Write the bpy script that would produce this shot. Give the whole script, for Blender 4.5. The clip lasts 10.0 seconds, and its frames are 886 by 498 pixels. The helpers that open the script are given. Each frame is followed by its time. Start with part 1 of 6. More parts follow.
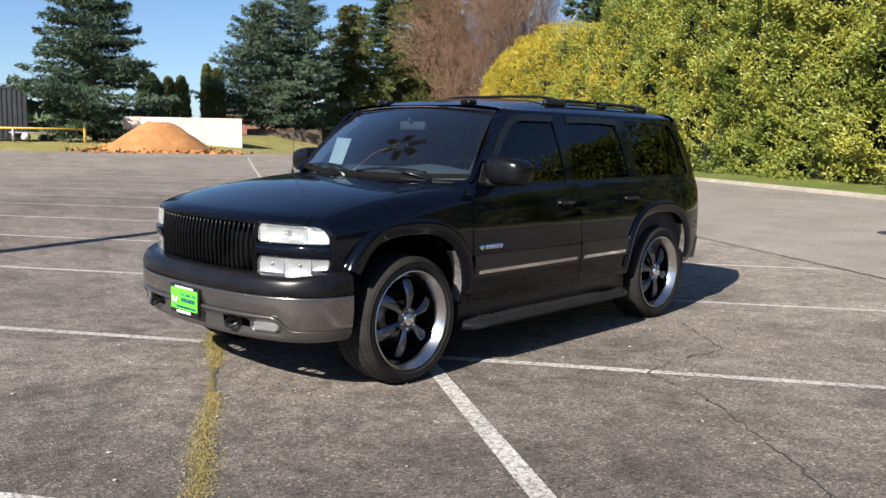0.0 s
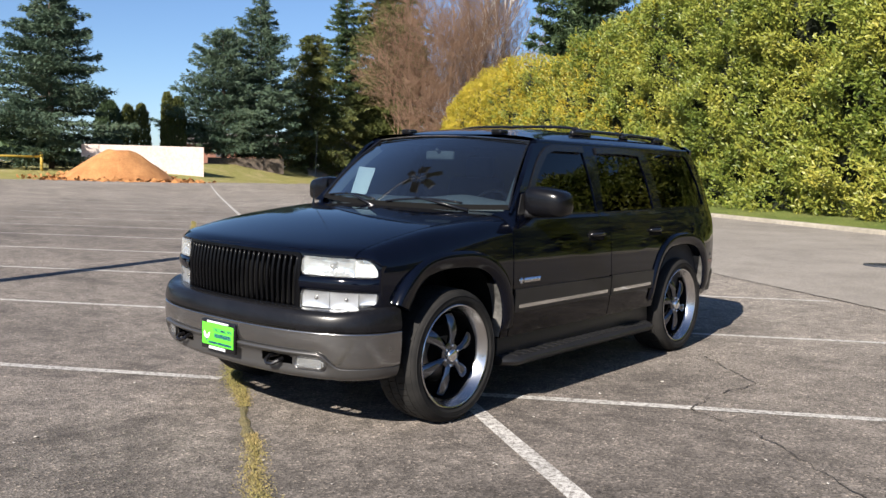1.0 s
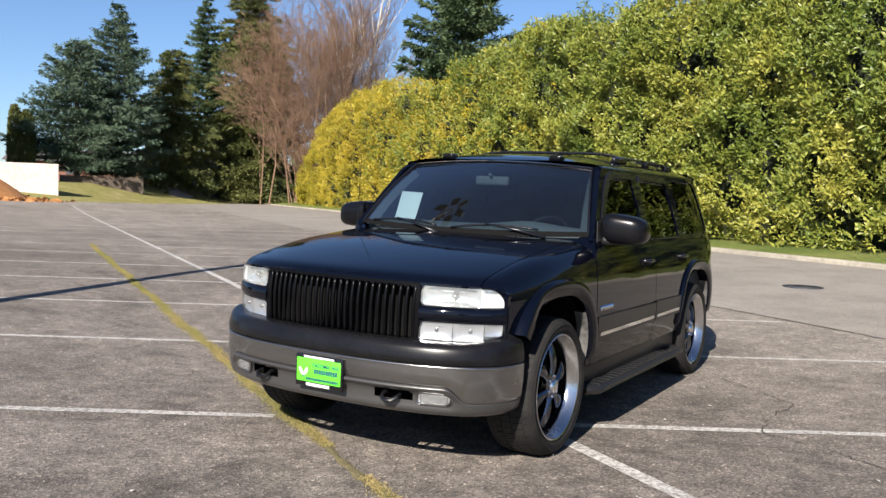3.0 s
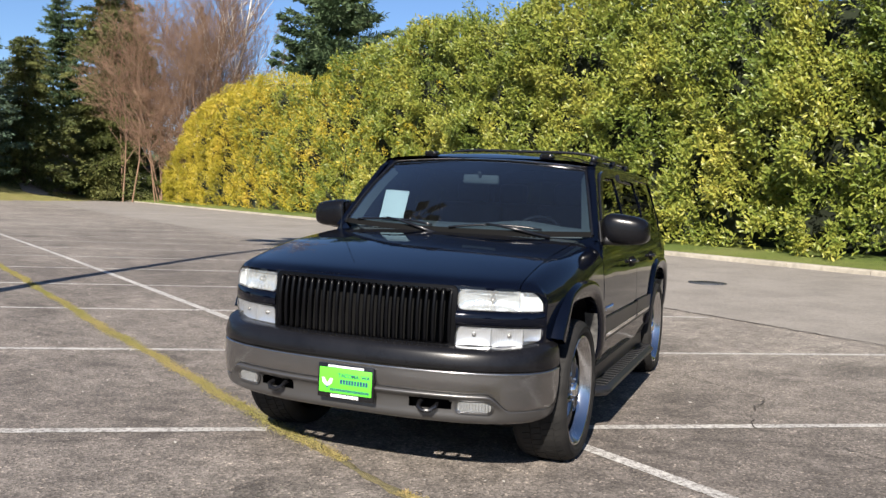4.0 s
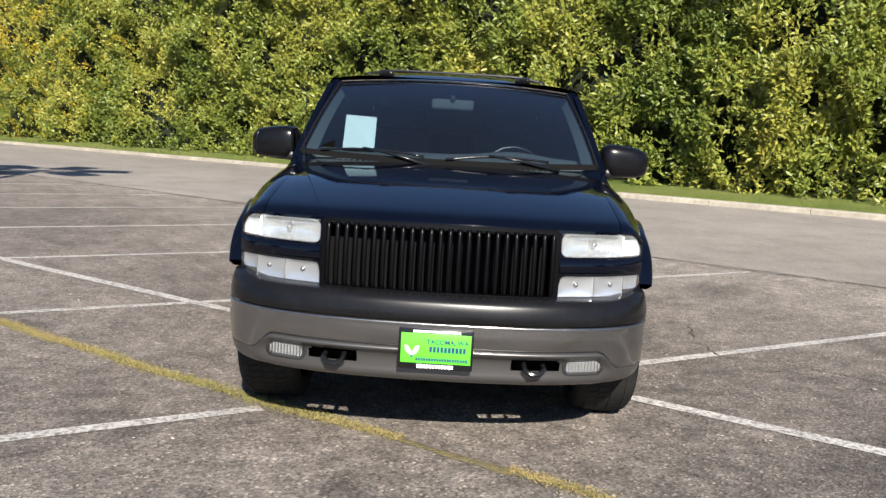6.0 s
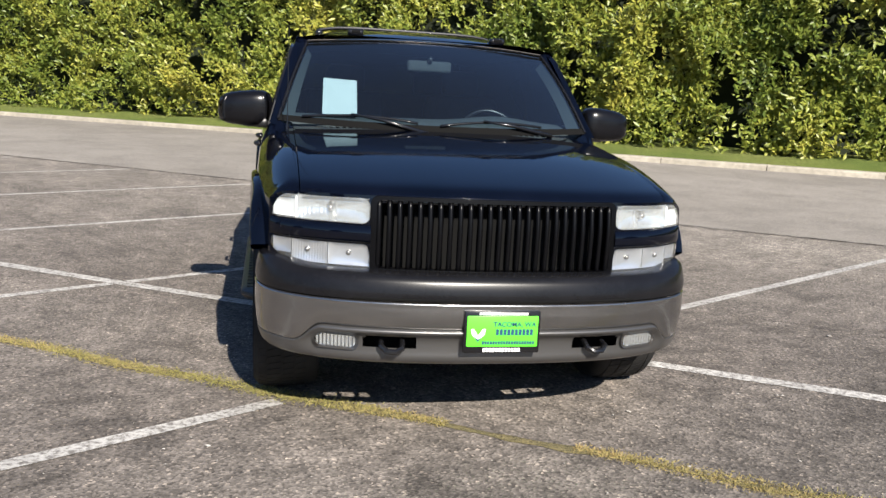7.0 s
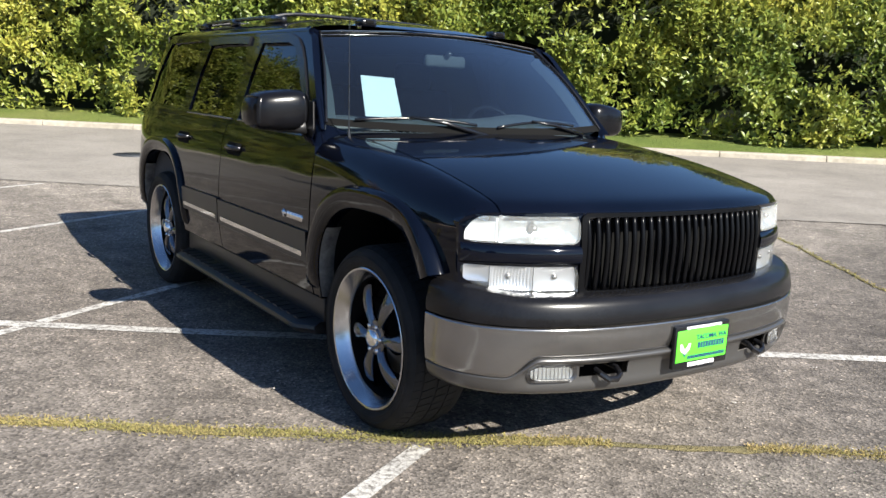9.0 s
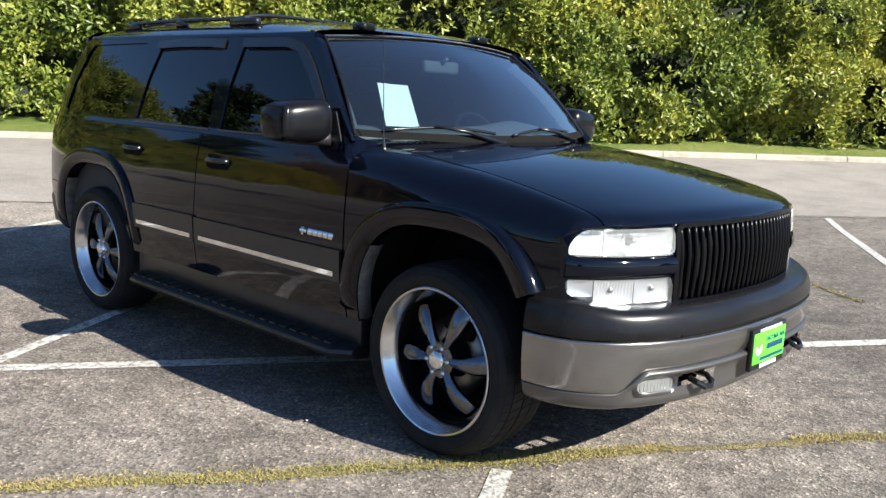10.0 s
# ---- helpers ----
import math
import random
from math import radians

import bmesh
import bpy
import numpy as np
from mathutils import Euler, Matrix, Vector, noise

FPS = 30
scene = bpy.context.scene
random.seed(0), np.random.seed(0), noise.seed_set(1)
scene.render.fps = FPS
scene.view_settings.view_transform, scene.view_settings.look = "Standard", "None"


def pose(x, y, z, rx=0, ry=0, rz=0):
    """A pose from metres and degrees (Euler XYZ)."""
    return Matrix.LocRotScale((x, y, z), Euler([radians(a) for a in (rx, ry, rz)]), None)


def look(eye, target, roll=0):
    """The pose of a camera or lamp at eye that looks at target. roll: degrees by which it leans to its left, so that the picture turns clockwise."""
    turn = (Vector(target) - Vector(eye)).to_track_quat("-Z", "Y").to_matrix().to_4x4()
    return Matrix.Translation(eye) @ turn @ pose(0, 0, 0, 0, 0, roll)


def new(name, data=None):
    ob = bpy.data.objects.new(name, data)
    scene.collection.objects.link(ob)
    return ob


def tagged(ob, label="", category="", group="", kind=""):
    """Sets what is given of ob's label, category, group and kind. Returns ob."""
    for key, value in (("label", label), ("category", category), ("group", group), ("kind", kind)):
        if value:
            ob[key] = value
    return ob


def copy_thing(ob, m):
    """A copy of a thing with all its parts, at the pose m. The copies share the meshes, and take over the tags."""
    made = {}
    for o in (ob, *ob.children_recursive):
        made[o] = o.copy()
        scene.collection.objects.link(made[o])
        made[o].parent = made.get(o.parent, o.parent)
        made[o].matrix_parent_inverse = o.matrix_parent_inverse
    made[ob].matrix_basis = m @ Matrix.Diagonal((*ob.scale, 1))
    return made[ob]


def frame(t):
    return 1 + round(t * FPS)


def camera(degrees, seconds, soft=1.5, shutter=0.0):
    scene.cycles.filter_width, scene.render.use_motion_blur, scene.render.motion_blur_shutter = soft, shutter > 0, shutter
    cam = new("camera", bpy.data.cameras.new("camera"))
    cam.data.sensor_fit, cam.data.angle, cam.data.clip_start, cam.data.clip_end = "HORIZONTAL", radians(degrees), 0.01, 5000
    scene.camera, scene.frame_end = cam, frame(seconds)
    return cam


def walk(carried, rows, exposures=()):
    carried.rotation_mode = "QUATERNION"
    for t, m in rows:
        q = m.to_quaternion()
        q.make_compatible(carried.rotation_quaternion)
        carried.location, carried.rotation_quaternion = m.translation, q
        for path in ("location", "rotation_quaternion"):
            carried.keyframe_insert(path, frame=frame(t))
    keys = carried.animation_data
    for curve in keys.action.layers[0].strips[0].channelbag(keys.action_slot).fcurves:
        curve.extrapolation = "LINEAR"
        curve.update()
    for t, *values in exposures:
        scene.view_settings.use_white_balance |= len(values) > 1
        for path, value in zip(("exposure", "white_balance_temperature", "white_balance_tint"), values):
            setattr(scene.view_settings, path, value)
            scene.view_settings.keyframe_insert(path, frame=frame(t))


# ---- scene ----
cam = camera(53.8, 10.0)
PATH = [
    (0, (4.6, -3.644, 1.448), (3.247, -2.191, 1.206), 0.8),
    (0.5, (4.377, -3.798, 1.437), (3.056, -2.312, 1.222), 1.0),
    (1, (4.101, -3.862, 1.438), (2.817, -2.338, 1.266), 1.2),
    (1.5, (3.869, -4.079, 1.438), (2.638, -2.509, 1.303), 1.3),
    (2, (3.57, -4.239, 1.433), (2.412, -2.613, 1.314), 1.5),
    (3.5, (2.444, -4.682, 1.423), (1.547, -2.898, 1.31), 1.9),
    (4, (1.997, -4.755, 1.408), (1.263, -2.898, 1.299), 2.0),
    (4.5, (1.506, -4.782, 1.386), (0.928, -2.871, 1.27), 2.1),
    (5, (0.995, -4.716, 1.38), (0.567, -2.768, 1.234), 2.2),
    (5.5, (0.53, -4.653, 1.383), (0.288, -2.677, 1.189), 2.4),
    (6, (0.058, -4.476, 1.372), (0.032, -2.493, 1.117), 2.5),
    (7.5, (-1.379, -3.989, 1.441), (-0.799, -2.112, 1.062), 2.3),
    (8, (-1.833, -3.727, 1.447), (-1.086, -1.912, 1.063), 2.4),
    (8.5, (-2.293, -3.467, 1.464), (-1.386, -1.726, 1.081), 2.3),
    (9, (-2.676, -3.101, 1.461), (-1.58, -1.471, 1.085), 2.3),
    (9.5, (-3.046, -2.733, 1.479), (-1.774, -1.234, 1.109), 2.2),
    (10, (-3.373, -2.32, 1.467), (-1.944, -0.969, 1.103), 2.2),
]
walk(cam, [(t, look(eye, target, roll)) for t, eye, target, roll in PATH], [(0, 1.09, 6600, 12), (6.5, 1.12, 6550, 11), (8.5, 1.32, 6450, 9), (10, 1.60, 6400, 8)])

# ---- light ----
SUN_EL, SUN_AZ = 34.0, (0.165, -0.986)
world = bpy.data.worlds.new("sky")
scene.world = world
world.use_nodes = True
wn = world.node_tree.nodes
sky = wn.new("ShaderNodeTexSky")
sky.sky_type = "NISHITA"
sky.sun_disc = False
sky.sun_elevation = radians(SUN_EL)
sky.sun_rotation = math.atan2(SUN_AZ[0], SUN_AZ[1])
sky.altitude, sky.air_density, sky.dust_density, sky.ozone_density = 50, 0.85, 0.35, 6.0
world.node_tree.links.new(sky.outputs[0], wn["Background"].inputs[0])
wn["Background"].inputs[1].default_value = 0.068
sun = new("sun", bpy.data.lights.new("sun", "SUN"))
sun.data.energy, sun.data.angle, sun.data.color = 5.0, radians(0.53), (1.0, 0.94, 0.84)
c_el = math.cos(radians(SUN_EL))
sun.matrix_world = look((SUN_AZ[0] * c_el * 60, SUN_AZ[1] * c_el * 60, math.sin(radians(SUN_EL)) * 60), (0, 0, 0))


# ---- materials ----
def mat(name, base=(0.5, 0.5, 0.5), rough=0.5, metal=0.0, coat=0.0, spec=0.5):
    m = bpy.data.materials.new(name)
    m.use_nodes = True
    b = m.node_tree.nodes["Principled BSDF"]
    b.inputs["Base Color"].default_value = (*base, 1)
    b.inputs["Roughness"].default_value = rough
    b.inputs["Metallic"].default_value = metal
    b.inputs["Coat Weight"].default_value = coat
    b.inputs["Coat Roughness"].default_value = 0.02
    b.inputs["Specular IOR Level"].default_value = spec
    return m


class Nodes:
    """Short hands for building one material's node tree."""

    def __init__(self, m):
        self.t = m.node_tree
        self.b = self.t.nodes["Principled BSDF"]
        self.pos = self.add("ShaderNodeNewGeometry").outputs["Position"]

    def add(self, kind, **props):
        n = self.t.nodes.new(kind)
        for k, v in props.items():
            setattr(n, k, v)
        return n

    def link(self, a, b):
        self.t.links.new(a, b)

    def noise(self, scale, detail=4, rough=0.6, vector=None):
        n = self.add("ShaderNodeTexNoise")
        n.inputs["Scale"].default_value, n.inputs["Detail"].default_value, n.inputs["Roughness"].default_value = scale, detail, rough
        self.link(vector or self.pos, n.inputs["Vector"])
        return n.outputs["Fac"]

    def voronoi(self, scale, feature="F1", out="Distance", vector=None):
        n = self.add("ShaderNodeTexVoronoi", feature=feature)
        n.inputs["Scale"].default_value = scale
        self.link(vector or self.pos, n.inputs["Vector"])
        return n.outputs[out]

    def ramp(self, fac, *stops):
        n = self.add("ShaderNodeValToRGB")
        e = n.color_ramp.elements
        while len(e) < len(stops):
            e.new(0.5)
        for el, (p, c) in zip(e, stops):
            el.position = p
            el.color = (*c, 1) if len(c) == 3 else c
        self.link(fac, n.inputs[0])
        return n.outputs[0]

    def grey(self, fac, a, va, b, vb):
        return self.ramp(fac, (a, (va,) * 3), (b, (vb,) * 3))

    def mix(self, fac, a, b, mode="MIX"):
        n = self.add("ShaderNodeMix", data_type="RGBA", blend_type=mode)
        for sock, v in ((n.inputs[0], fac), (n.inputs[6], a), (n.inputs[7], b)):
            if isinstance(v, bpy.types.NodeSocket):
                self.link(v, sock)
            elif isinstance(v, (int, float)):
                sock.default_value = v
            else:
                sock.default_value = (*v, 1)
        return n.outputs[2]

    def base(self, c):
        self.link(c, self.b.inputs["Base Color"])

    def rough(self, v):
        self.link(v, self.b.inputs["Roughness"])

    def bump(self, h, strength=0.5, dist=0.01):
        n = self.add("ShaderNodeBump")
        n.inputs["Strength"].default_value, n.inputs["Distance"].default_value = strength, dist
        self.link(h, n.inputs["Height"])
        self.link(n.outputs[0], self.b.inputs["Normal"])


def make_asphalt():
    m = mat("asphalt", rough=0.85, spec=0.35)
    n = Nodes(m)
    big = n.noise(0.22, 5, 0.65)
    patch = n.ramp(big, (0.3, (0.096, 0.083, 0.073)), (0.5, (0.136, 0.118, 0.103)), (0.72, (0.188, 0.165, 0.144)))
    stones = n.voronoi(85, out="Color")
    bw = n.add("ShaderNodeRGBToBW")
    n.link(stones, bw.inputs[0])
    chips = n.ramp(bw.outputs[0], (0.0, (0.28,) * 3), (0.33, (0.70,) * 3), (0.6, (1.0,) * 3), (0.82, (1.3,) * 3), (0.94, (2.4, 2.32, 2.2)))
    # paler towards the lane; far side brightened too, painting in its grazing-angle light
    def along(v, a, b):
        dot = n.add("ShaderNodeVectorMath", operation="DOT_PRODUCT")
        n.link(n.pos, dot.inputs[0])
        dot.inputs[1].default_value = v
        mr = n.add("ShaderNodeMapRange", interpolation_type="SMOOTHSTEP")
        n.link(dot.outputs["Value"], mr.inputs["Value"])
        mr.inputs["From Min"].default_value, mr.inputs["From Max"].default_value = a, b
        return mr.outputs["Result"]
    paled = n.mix(1.0, n.mix(1.0, along((-0.83, 0.56, 0), 7, 32), along((0.77, 1, 0), 0.5, 8.5), "LIGHTEN"), n.grey(n.noise(0.5, 5, 0.7), 0.25, 0.35, 0.6, 1.0), "MULTIPLY")
    patch = n.mix(paled, patch, n.ramp(big, (0.3, (0.180, 0.158, 0.136)), (0.7, (0.248, 0.221, 0.191))))
    # tone darker towards +x and -y, lighter the other way
    patch = n.mix(1.0, patch, n.grey(along((-0.5, 0.87, 0), -2.0, -0.5), 0.0, 0.74, 1.0, 1.18), "MULTIPLY")
    col = n.mix(1.0, patch, chips, "MULTIPLY")
    mid = n.grey(n.noise(7, 6, 0.75), 0.32, 0.62, 0.66, 1.22)
    col = n.mix(1.0, col, mid, "MULTIPLY")
    col = n.mix(1.0, col, n.grey(n.noise(1.7, 5, 0.65), 0.32, 0.80, 0.68, 1.24), "MULTIPLY")
    stain = n.grey(n.noise(0.9, 6, 0.6), 0.30, 0.6, 0.42, 1.0)
    col = n.mix(1.0, col, stain, "MULTIPLY")
    n.base(col)
    n.bump(n.voronoi(85), 0.65, 0.006)
    return m


def make_lane():
    m = mat("lane_asphalt", rough=0.85, spec=0.3)
    n = Nodes(m)
    col = n.ramp(n.noise(0.25, 5, 0.6), (0.3, (0.21, 0.19, 0.167)), (0.7, (0.275, 0.25, 0.222)))
    bw = n.add("ShaderNodeRGBToBW")
    n.link(n.voronoi(70, out="Color"), bw.inputs[0])
    col = n.mix(1.0, col, n.grey(bw.outputs[0], 0.1, 0.75, 0.9, 1.2), "MULTIPLY")
    col = n.mix(1.0, col, n.grey(n.noise(1.4, 6, 0.65), 0.3, 0.8, 0.6, 1.05), "MULTIPLY")
    n.base(col)
    n.bump(n.voronoi(70), 0.4, 0.005)
    return m


def make_paint_line():
    m = mat("line_paint", rough=0.7)
    n = Nodes(m)
    worn = n.ramp(n.noise(30, 6, 0.8), (0.41, (0.17, 0.155, 0.14)), (0.53, (0.50, 0.48, 0.45)), (0.72, (0.66, 0.64, 0.60)))
    big = n.grey(n.noise(1.3, 4), 0.3, 0.7, 0.6, 1.0)
    n.base(n.mix(1.0, worn, big, "MULTIPLY"))
    n.bump(n.voronoi(85), 0.4, 0.004)
    return m


def make_grass(dry):
    m = mat("grass_dry" if dry else "grass", rough=0.9, spec=0.2)
    n = Nodes(m)
    a, b, c = ((0.31, 0.26, 0.11), (0.24, 0.23, 0.075), (0.36, 0.30, 0.15)) if dry else ((0.10, 0.145, 0.03), (0.155, 0.19, 0.045), (0.21, 0.22, 0.07))
    col = n.ramp(n.noise(0.45, 5), (0.3, a), (0.5, b), (0.7, c))
    n.base(n.mix(1.0, col, n.grey(n.noise(25, 4, 0.7), 0.3, 0.6, 0.7, 1.3), "MULTIPLY"))
    n.bump(n.noise(30, 4, 0.7), 1.0, 0.05)
    return m


def make_leaf(name, stops, rough=0.4, spec=0.4, trans=0.25):
    """Foliage: colour differs from leaf to leaf and in large drifts over the plant."""
    m = mat(name, rough=rough, spec=spec)
    n = Nodes(m)
    isl = n.add("ShaderNodeNewGeometry").outputs["Random Per Island"]
    drift = n.noise(0.35, 3, 0.6)
    s = n.add("ShaderNodeMath", operation="MULTIPLY_ADD")
    n.link(isl, s.inputs[0])
    s.inputs[1].default_value = 0.36
    d = n.add("ShaderNodeMath", operation="MULTIPLY_ADD")
    n.link(drift, d.inputs[0])
    d.inputs[1].default_value, d.inputs[2].default_value = 1.5, -0.45
    n.link(d.outputs[0], s.inputs[2])
    col = n.ramp(s.outputs[0], *stops)
    n.base(col)
    tr = n.add("ShaderNodeBsdfTranslucent")
    n.link(col, tr.inputs[0])
    mx = n.add("ShaderNodeMixShader")
    mx.inputs[0].default_value = trans
    n.link(n.b.outputs[0], mx.inputs[1])
    n.link(tr.outputs[0], mx.inputs[2])
    n.link(mx.outputs[0], n.t.nodes["Material Output"].inputs[0])
    return m


def noisy(name, a, b, scale, rough=0.8, metal=0.0, bump=0.3, fine=None, dist=0.01):
    m = mat(name, rough=rough, metal=metal)
    n = Nodes(m)
    col = n.ramp(n.noise(scale, 6, 0.65), (0.3, a), (0.7, b))
    n.base(n.mix(1.0, col, n.grey(n.noise(fine or scale * 12, 4, 0.7), 0.3, 0.75, 0.7, 1.15), "MULTIPLY"))
    n.bump(n.noise(fine or scale * 12, 4, 0.7), bump, dist)
    return m


ASPHALT, LANE, LINE = make_asphalt(), make_lane(), make_paint_line()
GRASS, GRASS_DRY = make_grass(False), make_grass(True)
KERB = noisy("kerb_concrete", (0.25, 0.225, 0.18), (0.40, 0.36, 0.29), 0.8, 0.85)
LAUREL = make_leaf("laurel_leaf", [(0.05, (0.050, 0.088, 0.015)), (0.35, (0.145, 0.188, 0.033)), (0.65, (0.28, 0.292, 0.052)), (0.95, (0.43, 0.375, 0.075))], 0.40, 0.35, 0.22)
GOLDEN = make_leaf("golden_leaf", [(0.0, (0.12, 0.125, 0.014)), (0.35, (0.31, 0.27, 0.026)), (0.65, (0.49, 0.385, 0.04)), (0.95, (0.56, 0.385, 0.07))])
NEEDLE = make_leaf("needle", [(0.1, (0.025, 0.05, 0.022)), (0.5, (0.06, 0.095, 0.042)), (0.9, (0.11, 0.15, 0.065))], 0.6, 0.3, 0.1)
NEEDLE_BLUE = make_leaf("cedar_needle", [(0.1, (0.03, 0.055, 0.038)), (0.5, (0.065, 0.105, 0.065)), (0.9, (0.12, 0.16, 0.10))], 0.6, 0.3, 0.1)
NEEDLE_OLIVE = make_leaf("olive_needle", [(0.1, (0.045, 0.062, 0.018)), (0.5, (0.09, 0.105, 0.03)), (0.9, (0.16, 0.16, 0.05))], 0.6, 0.3, 0.1)
# near-black green paints in the shade deep inside the hedge
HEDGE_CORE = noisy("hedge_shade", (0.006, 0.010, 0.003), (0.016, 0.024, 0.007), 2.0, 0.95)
BARK = noisy("bark", (0.06, 0.045, 0.035), (0.14, 0.11, 0.085), 6, 0.9)
BIRCH_BARK = noisy("birch_bark", (0.50, 0.45, 0.39), (0.75, 0.71, 0.65), 3, 0.8)
TWIG = noisy("twig", (0.16, 0.095, 0.06), (0.30, 0.19, 0.125), 0.6, 0.9)
DIRT = noisy("bark_mulch", (0.36, 0.15, 0.05), (0.56, 0.27, 0.10), 1.2, 0.95, bump=1.0, dist=0.08)
PALE_WALL = noisy("pale_wall", (0.60, 0.50, 0.45), (0.72, 0.62, 0.57), 0.5, 0.85)
DARK_STEEL = noisy("dark_steel", (0.03, 0.034, 0.04), (0.06, 0.065, 0.075), 1.0, 0.6, 0.3)
YELLOW = noisy("yellow_paint", (0.55, 0.36, 0.06), (0.70, 0.48, 0.10), 2.0, 0.6)
GALV = noisy("galvanised", (0.3, 0.3, 0.3), (0.5, 0.5, 0.5), 3.0, 0.5, 0.6)
BRICK_RED = noisy("red_siding", (0.16, 0.07, 0.05), (0.24, 0.11, 0.08), 1.0, 0.85)
WHITE_SIDING = noisy("white_siding", (0.6, 0.6, 0.58), (0.75, 0.75, 0.73), 1.0, 0.7)
ROOFING = noisy("roofing", (0.08, 0.07, 0.065), (0.14, 0.12, 0.11), 2.0, 0.9)


# ---- building helpers ----
def smooth(t):
    t = min(1.0, max(0.0, t))
    return t * t * (3 - 2 * t)


def lerp_table(v, table):
    for (a, fa), (b, fb) in zip(table, table[1:]):
        if v <= b:
            return fa + (fb - fa) * max(0.0, (v - a) / (b - a))
    return table[-1][1]


def mesh_of(name, verts, faces, material, shade=True):
    me = bpy.data.meshes.new(name)
    me.from_pydata(verts, [], faces)
    me.materials.append(material)
    if shade:
        me.polygons.foreach_set("use_smooth", [True] * len(me.polygons))
    me.update()
    return me


def part(name, bm, material, parent=None, label="", at=None, shade=True, angle=None):
    """Links a bmesh as one mesh object under a thing or a part."""
    me = bpy.data.meshes.new(name)
    bm.normal_update()
    bm.to_mesh(me)
    bm.free()
    if material:
        me.materials.append(material)
    if shade:
        me.polygons.foreach_set("use_smooth", [True] * len(me.polygons))
        if angle is not None:
            me.set_sharp_from_angle(angle=radians(angle))
    ob = new(name, me)
    if parent:
        ob.parent = parent
    if at is not None:
        ob.matrix_basis = at
    if label:
        ob["label"] = label
    return ob


def box(bm, x0, x1, y0, y1, z0, z1, bevel=0.0, segs=2, m=None):
    r = bmesh.ops.create_cube(bm, size=1)
    vs = r["verts"]
    bmesh.ops.scale(bm, vec=(x1 - x0, y1 - y0, z1 - z0), verts=vs)
    bmesh.ops.translate(bm, vec=((x0 + x1) / 2, (y0 + y1) / 2, (z0 + z1) / 2), verts=vs)
    if m is not None:
        bmesh.ops.transform(bm, matrix=m, verts=vs)
    if bevel:
        es = list({e for v in vs for e in v.link_edges})
        bmesh.ops.bevel(bm, geom=es, offset=bevel, segments=segs, affect="EDGES", profile=0.5)
    return bm


def tube(bm, pts, radius, n=8, caps=True):
    """A tube through points; radius is one number or one per point."""
    pts = [Vector(p) for p in pts]
    rad = radius if isinstance(radius, (list, tuple)) else [radius] * len(pts)
    rings = []
    side = None
    for i, p in enumerate(pts):
        d = (pts[min(i + 1, len(pts) - 1)] - pts[max(i - 1, 0)]).normalized()
        if side is None:
            side = d.orthogonal().normalized()
        side = (side - d * side.dot(d)).normalized()
        up = d.cross(side)
        rings.append([bm.verts.new(p + rad[i] * (math.cos(a) * side + math.sin(a) * up)) for a in (2 * math.pi * k / n for k in range(n))])
    for a, b in zip(rings, rings[1:]):
        for k in range(n):
            bm.faces.new((a[k], a[(k + 1) % n], b[(k + 1) % n], b[k]))
    if caps:
        bm.faces.new(rings[0][::-1])
        bm.faces.new(rings[-1])
    return bm


# ---- ground ----
def lot_edge(o):
    """How far the lot reaches before its grass bank, o metres outside the kerb."""
    return 67 + 49 * min(1.0, max(0.0, (o + 26) / 26))


def gz(x, y):
    """The ground: level round the car and along the kerb, with a low bank past the far edge of the lot."""
    s, o = -0.83 * x + 0.56 * y, (0.81 * x + y - 21.0) / 1.287
    return 0.36 * smooth((s - 42) / 26) * (1 - smooth((o + 30) / 22)) + (0.9 + 0.9 * smooth((y - 38) / 14)) * smooth((s - lot_edge(o)) / 15)


KERB_Y0, KERB_S = 21.0, 0.81
KD = Vector((1, -KERB_S, 0)).normalized()
KN = Vector((KERB_S, 1, 0)).normalized()
K0 = Vector((0, KERB_Y0, 0))


def kerb_point(u, off=0.0, z=0.0):
    p = K0 + KD * u + KN * off
    return Vector((p.x, p.y, gz(p.x, p.y) + z))


def sheet(name, xs, ys, fz, material):
    v = [(x, y, fz(x, y)) for y in ys for x in xs]
    w = len(xs)
    f = [(j * w + i, j * w + i + 1, (j + 1) * w + i + 1, (j + 1) * w + i) for j in range(len(ys) - 1) for i in range(w - 1)]
    return new(name, mesh_of(name, v, f, material))


far = [-3000, -1200, -500, -250] + list(range(-160, 161, 4)) + [250, 500, 1200, 3000]
tagged(sheet("ground", far, far, lambda x, y: gz(x, y) - 0.06, GRASS_DRY), "dry early spring grass field around the parking lot", "ground", kind="structure")

# the lot is bounded by the kerb on one side and by a ragged grass edge far off
lot_v, lot_f = [], []
us = [-138 + i for i in range(250)]
offs = [-260, -150, -100, -70, -50] + list(range(-44, 1))
for u in us:
    for o in offs:
        p = kerb_point(u, o)
        lot_v.append((p.x, p.y, p.z))
w = len(offs)
for i in range(len(us) - 1):
    for j in range(w - 1):
        x, y, _ = lot_v[i * w + j]
        if -0.83 * x + 0.56 * y < lot_edge(offs[j] + 1) + 1.5 * math.sin(i * 0.3 + j * 0.9):
            lot_f.append((i * w + j, (i + 1) * w + j, (i + 1) * w + j + 1, i * w + j + 1))
tagged(new("parking_lot", mesh_of("parking_lot", lot_v, lot_f, ASPHALT)), "weathered grey asphalt of an open parking lot", "asphalt", kind="structure")

# lighter drive lane between the stalls and the kerb
LANE_Y0, LANE_S = 8.1, 0.77


def lane_edge(x):
    return LANE_Y0 - LANE_S * x


